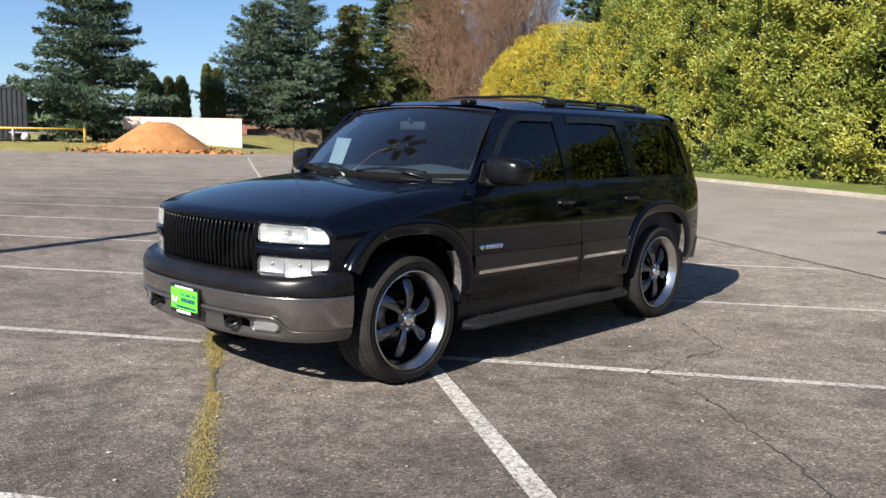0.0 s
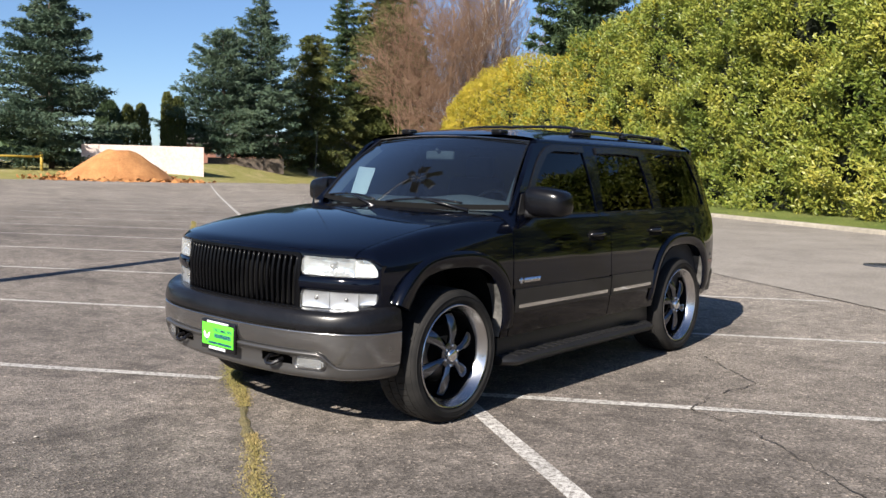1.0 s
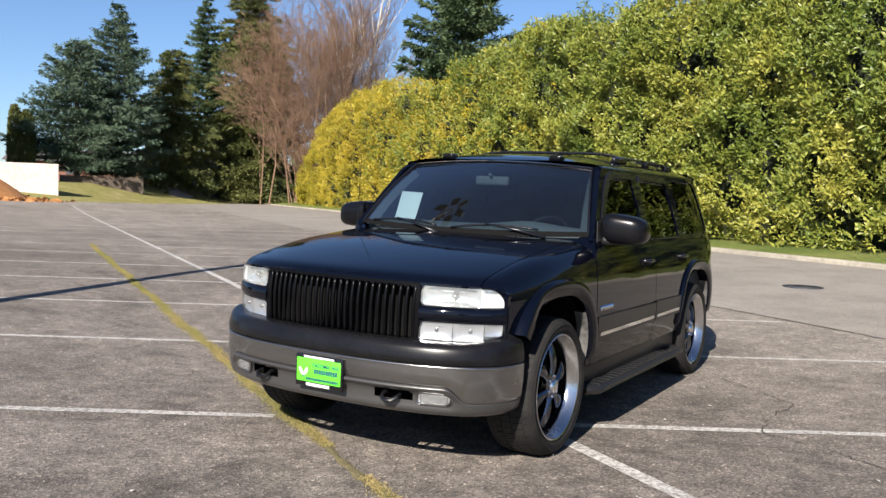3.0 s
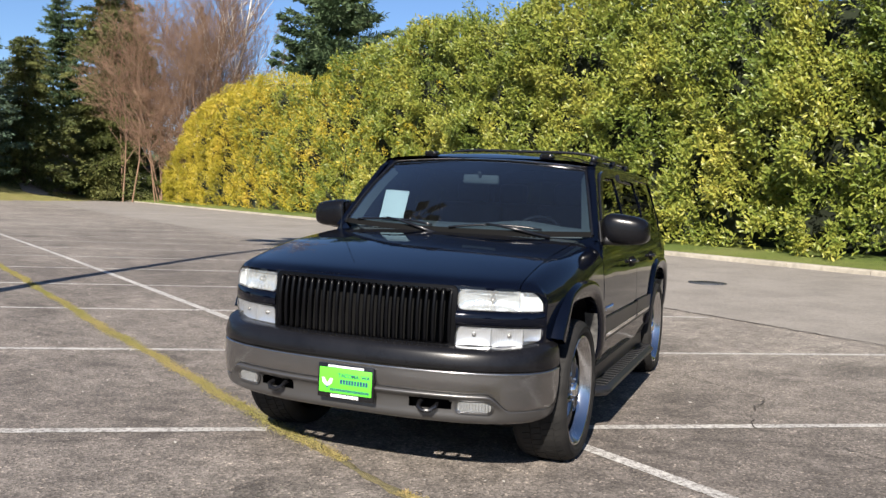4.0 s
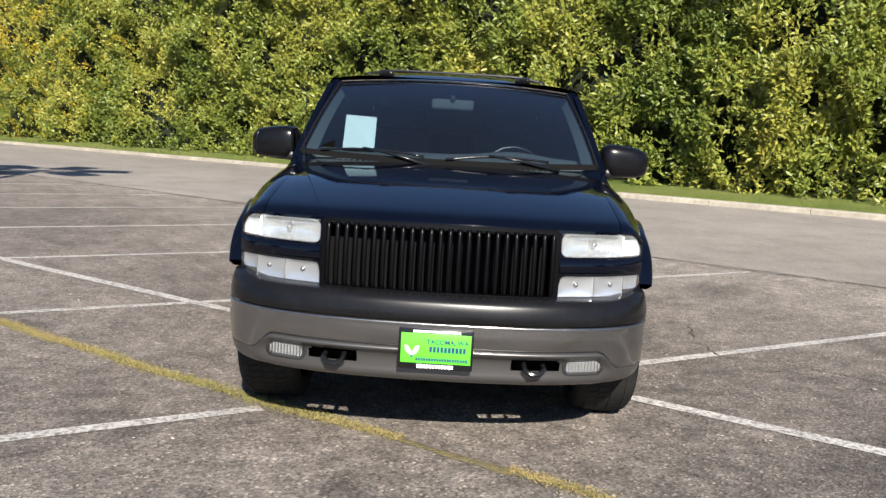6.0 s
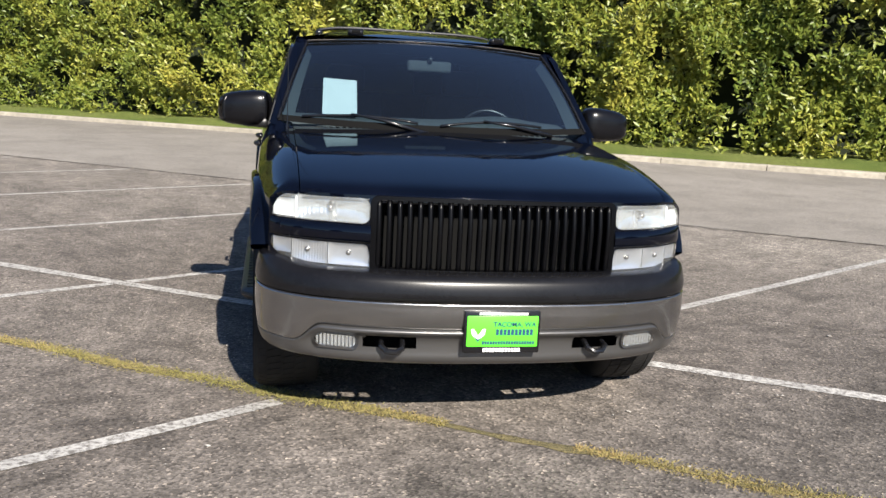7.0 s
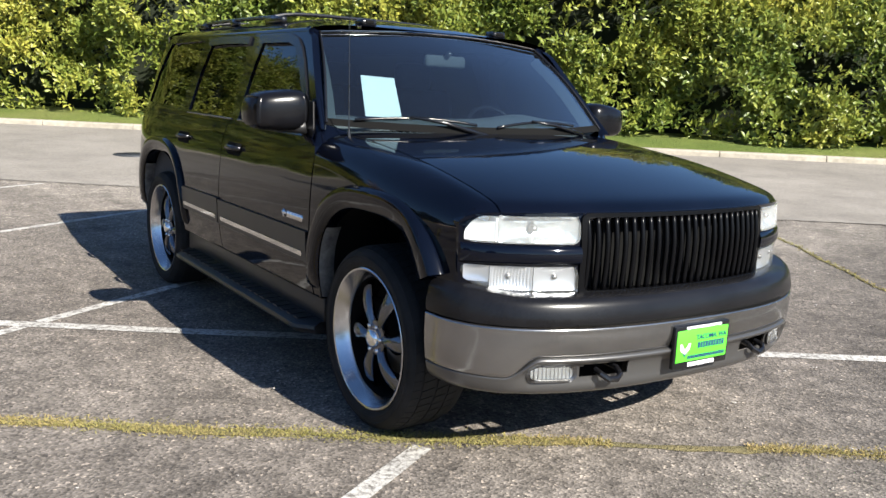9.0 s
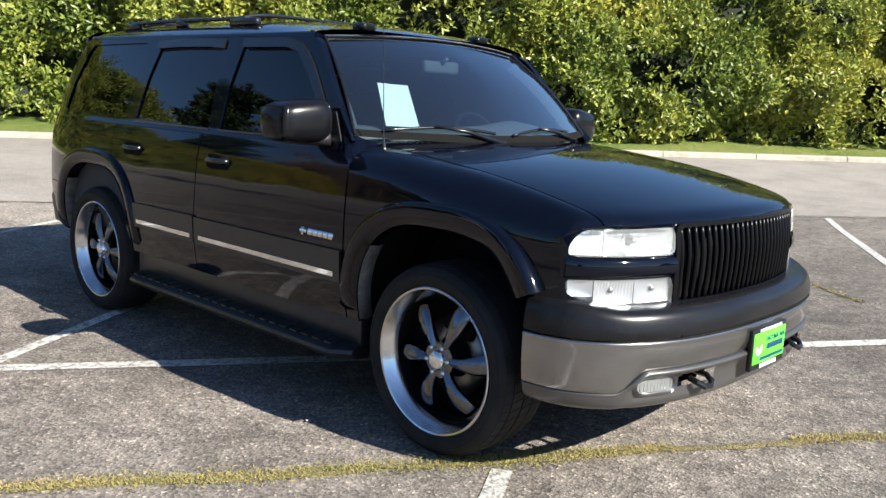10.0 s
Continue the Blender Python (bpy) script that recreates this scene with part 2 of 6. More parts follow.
lane_v, lane_f = [], []
for i in range(181):
    x = -82.8 + i * 0.75
    y0, y1 = lane_edge(x), KERB_Y0 - KERB_S * x
    for j in range(17):
        y = y0 + (y1 - 0.02 - y0) * j / 16 + (0.05 * math.sin(x * 1.3) if j == 0 else 0)
        lane_v.append((x, y, gz(x, y) + 0.005))
lane_f = [(i * 17 + j, (i + 1) * 17 + j, (i + 1) * 17 + j + 1, i * 17 + j + 1) for i in range(180) for j in range(16)]
tagged(new("drive_lane", mesh_of("drive_lane", lane_v, lane_f, LANE)), "smoother tan-grey asphalt lane beside the kerb", "asphalt", kind="structure")

# kerb stones, two metres each
for k in range(-46, 30):
    u0, u1 = k * 2.4 + 0.01, k * 2.4 + 2.39
    v = []
    for u in (u0, u1):
        for o, z in ((-0.02, -0.1), (0.0, 0.10), (0.03, 0.13), (0.24, 0.135), (0.26, -0.1)):
            v.append(kerb_point(u, o, z))
    f = [(a, a + 1, a + 6, a + 5) for a in range(4)] + [(0, 5, 9, 4)] + [(4, 3, 2, 1, 0), (5, 6, 7, 8, 9)]
    if k == -46:
        kerb_root = new("kerb")
        tagged(kerb_root, "pale concrete kerb along the edge of the lot", "kerb", kind="structure")
    me = mesh_of("kerb_stone", v, f, KERB, False)
    ob = new("kerb_stone", me)
    ob.parent = kerb_root

# grass strip behind the kerb
v, f = [], []
for i in range(100):
    u = -120 + i * 2.4
    for j, (o, z) in enumerate(((0.25, 0.10), (0.7, 0.15), (1.4, 0.2), (3.0, 0.3), (6.0, 0.3), (14.0, 0.2))):
        p = kerb_point(u, o, z + 0.03 * math.sin(u * 1.7 + j))
        v.append(p)
f = [(i * 6 + j, (i + 1) * 6 + j, (i + 1) * 6 + j + 1, i * 6 + j + 1) for i in range(99) for j in range(5)]
tagged(new("verge", mesh_of("verge", v, f, GRASS)), "mown green grass verge between kerb and hedge", "grass", kind="structure")

# ---- painted lines ----
LK, LS = Vector((1, -0.672, 0)).normalized(), Vector((1, 0.59, 0)).normalized()
KP = Vector((1.03, 0.20, 0))


def painted(a, b, width=0.10):
    a, b = Vector(a), Vector(b)
    d = (b - a)
    n = max(1, int(d.length / 0.5))
    s = Vector((-d.y, d.x, 0)).normalized() * width / 2
    v = []
    for i in range(n + 1):
        p = a + d * i / n
        z = gz(p.x, p.y) + 0.004
        wob = 1 + 0.06 * math.sin(i * 0.9 + a.x)
        v += [(p.x - s.x * wob, p.y - s.y * wob, z), (p.x + s.x * wob, p.y + s.y * wob, z)]
    f = [(2 * i, 2 * i + 2, 2 * i + 3, 2 * i + 1) for i in range(n)]
    ob = new("parking_line", mesh_of("parking_line", v, f, LINE))
    return tagged(ob, "worn white painted parking line on asphalt", "road marking", "parking lines", kind="structure")


painted(KP - LK * 62, KP + LK * 14, 0.105)
for k in range(-3, 15):
    y0 = 0.20 + 3.17 * k
    # where the stall line crosses the long line
    x = (KP.y + 0.672 * KP.x - y0) / (0.59 + 0.672)
    c = Vector((x, y0 + 0.59 * x, 0))
    # the stall line stops at the lane's edge
    xe = (LANE_Y0 - 0.15 - y0) / (0.59 + LANE_S)
    right = (Vector((xe, y0 + 0.59 * xe, 0)) - c).length
    if k == 0:
        # worn away where the car stands
        painted(c - LS * 7.4, Vector((-0.86, y0 - 0.59 * 0.86, 0)), 0.088)
        painted(Vector((0.55, y0 + 0.59 * 0.55, 0)), c + LS * right, 0.088)
        continue
    painted(c - LS * 7.4, c - LS * 0.055, 0.088)
    painted(c + LS * 0.055, c + LS * right, 0.088)


# ---- plants ----
def leaves(name, pos, axis, size, width, material, rng, parent=None, fold=0.25, face=None):
    """One mesh of many folded leaves: arrays of places, directions, lengths."""
    n = len(pos)
    axis = axis / (np.linalg.norm(axis, axis=1, keepdims=True) + 1e-9)
    r = rng.normal(size=(n, 3)) * (1.0 if face is None else 0.55)
    if face is not None:
        r = r + np.asarray(face)
    side = np.cross(axis, r)
    side /= np.linalg.norm(side, axis=1, keepdims=True) + 1e-9
    nor = np.cross(side, axis)
    L, W = size[:, None], (size * width)[:, None]
    mid = pos + axis * L * 0.5
    v = np.stack([pos, mid + side * W * 0.5 + nor * W * fold, pos + axis * L, mid - side * W * 0.5 + nor * W * fold], 1).reshape(-1, 3)
    i = np.arange(n) * 4
    tri = np.stack([i, i + 1, i + 2, i, i + 2, i + 3], 1).reshape(-1)
    me = bpy.data.meshes.new(name)
    me.vertices.add(4 * n)
    me.vertices.foreach_set("co", v.astype(np.float32).ravel())
    me.loops.add(6 * n)
    me.loops.foreach_set("vertex_index", tri.astype(np.int32))
    me.polygons.add(2 * n)
    me.polygons.foreach_set("loop_start", np.arange(2 * n, dtype=np.int32) * 3)
    me.materials.append(material)
    me.update(calc_edges=True)
    ob = new(name, me)
    if parent:
        ob.parent = parent
    return ob


def bulge(u, z, seed=0.0):
    """How far the hedge's face swells at a place along it and a height."""
    p = Vector((u * 0.28, z * 0.33, seed))
    q = Vector((u * 0.9, z * 0.9, seed + 7))
    return 1.1 * noise.noise(p) + 0.8 * noise.noise(q) + 0.38 * noise.noise(q * 2.3) + 0.30 * noise.noise(q * 4.7)


def hedge_top(u):
    return lerp_table(u, HEDGE_TOP) + 0.45 * noise.noise(Vector((u * 0.5, 3.3, 0)))


HEDGE_TOP = [(-88, 2.2), (-85, 4.2), (-82, 6.9), (-79, 8.8), (-74, 10.2), (-68, 10.9), (-58, 11.3), (-52, 11.1), (-49, 10.2), (-46, 9.3), (-43, 9.1), (-38, 10.1), (-32, 10.7), (-26, 10.9), (-18, 10.4), (-8, 9.9), (-2, 8.9), (3, 8.0), (7, 7.0), (11, 6.1), (16, 5.5), (22, 5.2), (30, 5.1), (60, 5.0)]
HEDGE_OFF = 2.6


def hedge(name, u0, u1, density, material, seed, label, leaf=0.19, fade0=0.0, fade1=0.0):
    rng = np.random.default_rng(seed)
    root = new(name)
    tagged(root, label, "hedge")
    # inner mass, its near-black colour standing for shade between the leaves
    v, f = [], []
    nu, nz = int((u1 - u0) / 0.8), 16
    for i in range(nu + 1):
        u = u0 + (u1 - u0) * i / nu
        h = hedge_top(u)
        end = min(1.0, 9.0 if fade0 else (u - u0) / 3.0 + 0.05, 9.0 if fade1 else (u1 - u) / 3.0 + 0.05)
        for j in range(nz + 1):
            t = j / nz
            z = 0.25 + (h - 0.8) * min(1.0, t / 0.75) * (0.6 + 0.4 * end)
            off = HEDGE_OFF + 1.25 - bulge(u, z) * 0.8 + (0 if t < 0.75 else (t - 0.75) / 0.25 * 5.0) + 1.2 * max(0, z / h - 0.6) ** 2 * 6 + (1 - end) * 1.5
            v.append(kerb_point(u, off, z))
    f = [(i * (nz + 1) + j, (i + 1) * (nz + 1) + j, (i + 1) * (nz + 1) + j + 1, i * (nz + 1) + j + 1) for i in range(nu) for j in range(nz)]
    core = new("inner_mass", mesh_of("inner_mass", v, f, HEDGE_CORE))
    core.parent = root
    # sprigs of leaves
    P, A = [], []
    count = int((u1 - u0) * 10 * density)
    near = int(62 * 10 * 36) if u1 > 20 else 0
    for i in range(count + near):
        u = u0 + (u1 - u0) * rng.random() if i < count else -30 + 62 * rng.random()
        h = hedge_top(u)
        q = rng.random() ** 0.9
        end = min(1.0, 9.0 if fade0 else (u - u0) / 3.0, 9.0 if fade1 else (u1 - u) / 3.0)
        over = rng.random() < 0.12
        if over:
            z, back = h - 0.25 + rng.random() * 0.5, rng.random() * 4
        else:
            z, back = 0.15 + q * (h - 0.3), 0.0
        z *= 0.72 + 0.28 * math.sqrt(max(0.0, end))
        off = HEDGE_OFF - bulge(u, z) + 1.2 * max(0, z / h - 0.6) ** 2 * 6 + back + (1 - end) ** 2 * 2.2
        if rng.random() > min((u - u0) / fade0 if fade0 else 1.0, (u1 - u) / fade1 if fade1 else 1.0) + 0.25 * noise.noise(Vector((u * 0.6, z * 0.7, 9.0))):
            continue
        gap = noise.noise(Vector((u * 0.8, z * 0.9, seed * 1.7)))
        if gap < -0.24 and rng.random() < 0.86:
            continue
        off -= rng.random() * 0.45
        if z < 0.9 and rng.random() < 0.35:
            continue
        p = kerb_point(u, off, z)
        P.append((p.x, p.y, p.z))
        out = -KN * (0.75 + 0.3 * rng.random()) + Vector((0, 0, 0.55 + 0.5 * rng.random())) + KD * rng.normal() * 0.5
        if over:
            out = Vector((rng.normal() * 0.5, rng.normal() * 0.5, 1.0)) - KN * 0.3
        A.append(out.normalized())
    P, A = np.array(P), np.array(A)
    k = 10
    n = len(P)
    step = np.linspace(0, 0.34, k)[None, :, None]
    pos = (P[:, None] + A[:, None] * step + rng.normal(size=(n, k, 3)) * 0.035).reshape(-1, 3)
    ax = (A[:, None] * np.linspace(0.35, 1.3, k)[None, :, None] + rng.normal(size=(n, k, 3)) * 0.75 + np.array([0, 0, -0.12])).reshape(-1, 3)
    size = leaf * (0.7 + 0.6 * rng.random(n * k))
    leaves("foliage", pos, ax, size, 0.40, material, rng, root, 0.2, (-KN.x * 0.8, -KN.y * 0.8, 0.75))
    return root


def conifer(name, x, y, h, radius, material, seed, label, droop=0.25, sparse=1.0, base=0.6, shape=1.0, tuft=0.5, trunk_r=0.28, skirt=0.0):
    """A tapered trunk, whorls of limbs and sprays of needles with gaps between them."""
    rng = np.random.default_rng(seed)
    root = new(name)
    g = gz(x, y)
    root.location = (x, y, g)
    tagged(root, label, "tree")
    bm = bmesh.new()
    tube(bm, [(0, 0, -0.2), (0.05, 0, h * 0.4), (0, 0.05, h * 0.75), (0, 0, h * 0.985)], [trunk_r, trunk_r * 0.75, trunk_r * 0.35, 0.02], 7)
    P, A = [], []
    z = base
    while z < h * 0.98:
        t = z / h
        reach = (radius * (1 - t) ** shape + 0.18) * (1 - skirt * (1 - smooth(t / 0.3)))
        for _ in range(rng.integers(6, 10)):
            az = rng.random() * 2 * math.pi
            L = reach * (0.45 + 0.68 * rng.random())
            d = np.array([math.cos(az), math.sin(az), 0.0])
            rise = 0.35 - 0.5 * (1 - t)
            pts = []
            for s in np.linspace(0, 1, 5):
                pts.append(np.array([0, 0, z]) + d * L * s + np.array([0, 0, L * (rise * s - droop * s * s + 0.10 * s ** 4)]))
            if L > 0.8:
                tube(bm, [tuple(p) for p in pts], [0.06, 0.045, 0.03, 0.02, 0.008], 3, False)
            m = max(4, int(L * 12 * sparse))
            for s in rng.random(m) ** 0.75:
                i = min(3, int(s * 4))
                p = pts[i] + (pts[i + 1] - pts[i]) * (s * 4 - i)
                lat = np.cross(d, [0, 0, 1.0]) * rng.normal() * L * 0.20 * (1.1 - s * 0.7)
                P.append(p + lat + rng.normal(size=3) * 0.06)
                A.append(d * 0.7 + lat / (L * 0.17 + 0.05) * 0.7 + np.array([0, 0, -0.35 + 0.5 * rng.random()]))
        z += h * 0.026 + 0.12
    part("trunk", bm, BARK, root)
    P, A = np.array(P), np.array(A)
    n, k = len(P), 5
    A /= np.linalg.norm(A, axis=1, keepdims=True)
    pos = np.repeat(P, k, 0) + rng.normal(size=(n * k, 3)) * 0.10
    ax = np.repeat(A, k, 0) + rng.normal(size=(n * k, 3)) * 0.45
    leaves("crown", pos, ax, tuft * (0.6 + 0.7 * rng.random(n * k)), 0.26, material, rng, root)
    return root


def column_tree(name, x, y, h, radius, material, seed, label):
    """A narrow upright evergreen."""
    rng = np.random.default_rng(seed)
    root = new(name)
    root.location = (x, y, gz(x, y))
    tagged(root, label, "tree")
    bm = bmesh.new()
    tube(bm, [(0, 0, -0.2), (0, 0, h * 0.9)], [0.14, 0.02], 6)
    part("trunk", bm, BARK, root)
    n = int(h * radius * 900)
    t = rng.random(n)
    az = rng.random(n) * 2 * math.pi
    r = radius * np.minimum(1, (t + 0.05) * 4) * np.sqrt(np.maximum(0.02, 1 - t ** 4)) * (0.75 + 0.3 * rng.random(n)) * (1 + 0.15 * np.sin(az * 3 + seed))
    pos = np.stack([np.cos(az) * r, np.sin(az) * r, 0.1 + t * h * 0.97], 1)
    ax = np.stack([np.cos(az) * 0.35, np.sin(az) * 0.35, np.ones(n)], 1) + rng.normal(size=(n, 3)) * 0.25
    leaves("crown", pos, ax, 0.35 * (0.6 + 0.8 * rng.random(n)), 0.3, material, rng, root)
    return root


def bare_tree(name, x, y, h, stems, spread, seed, label, bark, twig_mat, fine=1.0, lean=0.12, levels=4, slim=1.0, foot=0.12):
    """Leafless: stems that fork into limbs, branches and many fine twigs."""
    rng = np.random.default_rng(seed)
    root = new(name)
    root.location = (x, y, gz(x, y))
    tagged(root, label, "tree")
    wood, twigs = bmesh.new(), bmesh.new()

    def grow(p, d, length, r, level):
        n = 4
        pts, q, dd = [p], p, d
        for _ in range(n):
            dd = (dd + Vector(rng.normal(size=3)) * 0.10 + Vector((0, 0, 0.06))).normalized()
            q = q + dd * length / n
            pts.append(q)
        rad = [r * (1 - 0.75 * i / n) for i in range(n + 1)]
        tube(wood if level < 2 else twigs, pts, rad, 6 if level == 0 else (4 if level == 1 else 3), False)
        if level >= levels - 1:
            return
        kids = int((13, 8, 6)[min(level, 2)] * fine)
        for _ in range(kids):
            s = 0.25 + 0.75 * rng.random()
            i = min(n - 1, int(s * n))
            o = pts[i].lerp(pts[i + 1], s * n - i)
            side = Vector(rng.normal(size=3))
            side = (side - dd * side.dot(dd)).normalized()
            nd = (dd * (0.9 if level else 0.75) + side * spread + Vector((0, 0, 0.15))).normalized()
            grow(o, nd, length * (0.30 + 0.25 * rng.random()) * (1.2 - 0.6 * s), max(0.018, r * 0.36 * (1 - 0.5 * s)), level + 1)

    for k in range(stems):
        az = rng.random() * 2 * math.pi
        d = Vector((math.cos(az) * lean, math.sin(az) * lean, 1)).normalized()
        grow(Vector((rng.normal() * foot * stems ** 0.5, rng.normal() * foot * stems ** 0.5, -0.1)), d, h * (0.55 + 0.45 * rng.random()), (h * 0.0085 + 0.02) * slim, 0)
    part("trunk", wood, bark, root)
    part("twig_crown", twigs, twig_mat, root)
    return root


def polar(x, y, r):
    """A place r metres from the lot's near corner, in the direction of a place 80 m off."""
    d = (Vector((x, y, 0)) - Vector((4.4, -3.5, 0)))
    p = Vector((4.4, -3.5, 0)) + d * r / 80
    return p.x, p.y


def turned(x, y, a):
    """A place swung round the lot's near corner by an angle."""
    d = Matrix.Rotation(a, 3, "Z") @ Vector((x - 4.4, y + 3.5, 0))
    return 4.4 + d.x, -3.5 + d.y


hedge("laurel_hedge", -58, 62, 34, LAUREL, 11, "tall dense laurel hedge with glossy yellow-green leaves", 0.178, 26.0)
hedge("golden_hedge", -87.5, -21, 34, GOLDEN, 12, "tall golden-yellow leafy shrub hedge", 0.165, 0.0, 37.0)

conifer("cedar_tree", *turned(*polar(-67.9, 30.1, 88), -0.013), 17.0, 8.6, NEEDLE_BLUE, 21, "large blue-green cedar with spreading limbs", 0.10, 1.5, 0.8, 0.8, 0.42, skirt=0.35)
conifer("cedar_tree", *turned(-79.0, 55.7, -0.006), 15.4, 8.8, NEEDLE_BLUE, 22, "open blue-green cedar with layered limbs", 0.02, 1.0, 1.6, 0.75, 0.42, skirt=0.5)
conifer("cedar_tree", -79.3, 61.9, 20.4, 8.0, NEEDLE_BLUE, 23, "tall blue-green cedar with a pointed top", 0.04, 1.1, 1.4, 0.85, 0.42, skirt=0.4)
conifer("fir_tree", -82.1, 72.4, 17.5, 7.6, NEEDLE_OLIVE, 24, "dark olive fir tree with hanging sprays", 0.5, 1.3, 1.2, 0.6, 0.42)
conifer("fir_tree", -92.9, 88.7, 28.5, 8.5, NEEDLE, 25, "tall dark green spruce with a pointed top", 0.15, 1.2, 1.0, 0.9, 0.5)
conifer("fir_tree", *turned(-86.5, 89.5, -0.012), 33.0, 10.5, NEEDLE_OLIVE, 26, "tall dense dark conifer", 0.4, 1.7, 0.6, 0.62, 0.5)
conifer("fir_tree", *turned(-78.8, 84.4, 0.004), 24.5, 9.0, NEEDLE_OLIVE, 27, "broad olive-green conifer reaching to the ground", 0.4, 1.8, 0.2, 0.55, 0.48)
conifer("pine_tree", *turned(-45.3, 74.0, -0.034), 28.0, 7.6, NEEDLE, 28, "dark pine standing behind the golden hedge", 0.05, 1.6, 6.5, 0.35, 0.55)
for i, (x, y, h, r, mt) in enumerate(((-81.7, 44.1, 6.6, 1.35, NEEDLE), (-80.8, 45.7, 6.1, 0.75, NEEDLE_OLIVE), (-80.1, 46.8, 6.1, 0.8, NEEDLE_OLIVE), (-79.5, 49.6, 7.4, 0.7, NEEDLE_OLIVE), (-78.9, 50.5, 6.9, 0.75, NEEDLE_OLIVE))):
    column_tree("column_cypress", x, y, h, r, mt, 40 + i, "narrow upright evergreen behind the pale wall")
bare_tree("birch_tree", *turned(-67.6, 86.1, -0.012), 34.0, 2, 0.5, 51, "tall leafless birch with pale stems", BIRCH_BARK, TWIG, 1.7, 0.05)
bare_tree("birch_tree", *turned(-64.7, 85.8, -0.012), 33.0, 1, 0.5, 55, "slender leafless birch with a pale stem", BIRCH_BARK, TWIG, 1.7, 0.05)
bare_tree("bare_shrub", *turned(-75.2, 82.3, -0.030), 25.0, 8, 0.75, 52, "tall leafless shrub of reddish-brown twigs", TWIG, TWIG, 1.3, 0.13, 4, 0.42, 0.9)
bare_tree("bare_shrub", *turned(-71.1, 80.6, -0.034), 26.0, 9, 0.8, 53, "leafless shrub of brown twigs beside the golden hedge", TWIG, TWIG, 1.3, 0.13, 4, 0.42, 0.9)
bare_tree("bare_shrub", *turned(-66.7, 79.1, -0.020), 20.0, 9, 0.8, 54, "leafless shrub of brown twigs before the conifers", TWIG, TWIG, 1.2, 0.18, 4, 0.4, 0.9)
bare_tree("bare_shrub", *turned(-63.4, 78.0, -0.006), 12.5, 9, 0.8, 56, "low leafless shrub of brown twigs at the hedge's end", TWIG, TWIG, 1.3, 0.26, 4, 0.4, 0.9)

# ---- vehicle materials ----
def make_car_paint():
    m = mat("black_paint", (0.002, 0.003, 0.008), 0.4, 0.0, 0.88, 0.0)
    m.node_tree.nodes["Principled BSDF"].inputs["Coat IOR"].default_value = 1.42
    n = Nodes(m)
    n.base(n.ramp(n.noise(3.0, 4), (0.3, (0.001, 0.0017, 0.0045)), (0.7, (0.0018, 0.0026, 0.0065))))
    n.link(n.grey(n.noise(5, 5, 0.7), 0.3, 0.03, 0.7, 0.065), n.b.inputs["Coat Roughness"])
    return m


def make_glass(name, tint, f0=0.05, rise=3.5):
    """Thin glass: clear or tinted light passes, the surface mirrors more at a glancing angle."""
    m = bpy.data.materials.new(name)
    m.use_nodes = True
    t = m.node_tree
    t.nodes.remove(t.nodes["Principled BSDF"])
    tr, gl = t.nodes.new("ShaderNodeBsdfTransparent"), t.nodes.new("ShaderNodeBsdfGlossy")
    lw, mx = t.nodes.new("ShaderNodeLayerWeight"), t.nodes.new("ShaderNodeMixShader")
    tr.inputs[0].default_value = (*tint, 1)
    gl.inputs["Roughness"].default_value = 0.005
    lw.inputs["Blend"].default_value = 0.5
    pw, ad = t.nodes.new("ShaderNodeMath"), t.nodes.new("ShaderNodeMath")
    pw.operation, ad.operation = "POWER", "MULTIPLY_ADD"
    pw.inputs[1].default_value = rise
    ad.inputs[1].default_value, ad.inputs[2].default_value = 1 - f0, f0
    t.links.new(lw.outputs["Facing"], pw.inputs[0])
    t.links.new(pw.outputs[0], ad.inputs[0])
    t.links.new(ad.outputs[0], mx.inputs[0])
    t.links.new(tr.outputs[0], mx.inputs[1])
    t.links.new(gl.outputs[0], mx.inputs[2])
    t.links.new(mx.outputs[0], t.nodes["Material Output"].inputs[0])
    return m


def make_tread():
    m = mat("tyre_rubber", (0.018, 0.018, 0.018), 0.75, spec=0.2)
    n = Nodes(m)
    n.base(n.ramp(n.noise(8, 5), (0.3, (0.010, 0.010, 0.010)), (0.7, (0.022, 0.021, 0.020))))
    n.bump(n.noise(120, 3), 0.3, 0.002)
    return m


PAINT = make_car_paint()
PLASTIC = noisy("black_plastic", (0.008, 0.008, 0.009), (0.015, 0.015, 0.016), 5, 0.40, bump=0.15, fine=300, dist=0.001)
SATIN = mat("satin_black", (0.007, 0.007, 0.008), 0.22)
BAR = mat("bar_black", (0.002, 0.002, 0.0025), 0.3, 0.0, 0.0, 0.14)
PAD = noisy("bumper_pad_plastic", (0.005, 0.005, 0.006), (0.009, 0.009, 0.0105), 7, 0.26, bump=0.06, fine=300, dist=0.0008)
PAD.node_tree.nodes["Principled BSDF"].inputs["Specular IOR Level"].default_value = 0.24
MIRROR_BLACK = mat("mirror_black", (0.004, 0.004, 0.005), 0.24, 0.0, 0.0, 0.26)
CHROME = mat("chrome", (0.75, 0.75, 0.74), 0.06, 1.0)
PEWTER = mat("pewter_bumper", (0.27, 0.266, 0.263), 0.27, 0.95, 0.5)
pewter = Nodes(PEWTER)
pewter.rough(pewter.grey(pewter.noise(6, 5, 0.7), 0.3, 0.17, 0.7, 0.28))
# the bumper's grey again, darkened to paint shade on parts that face down
PEWTER_LOW = mat("pewter_low_shaded", (0.105, 0.102, 0.100), 0.34, 0.7, 0.2)
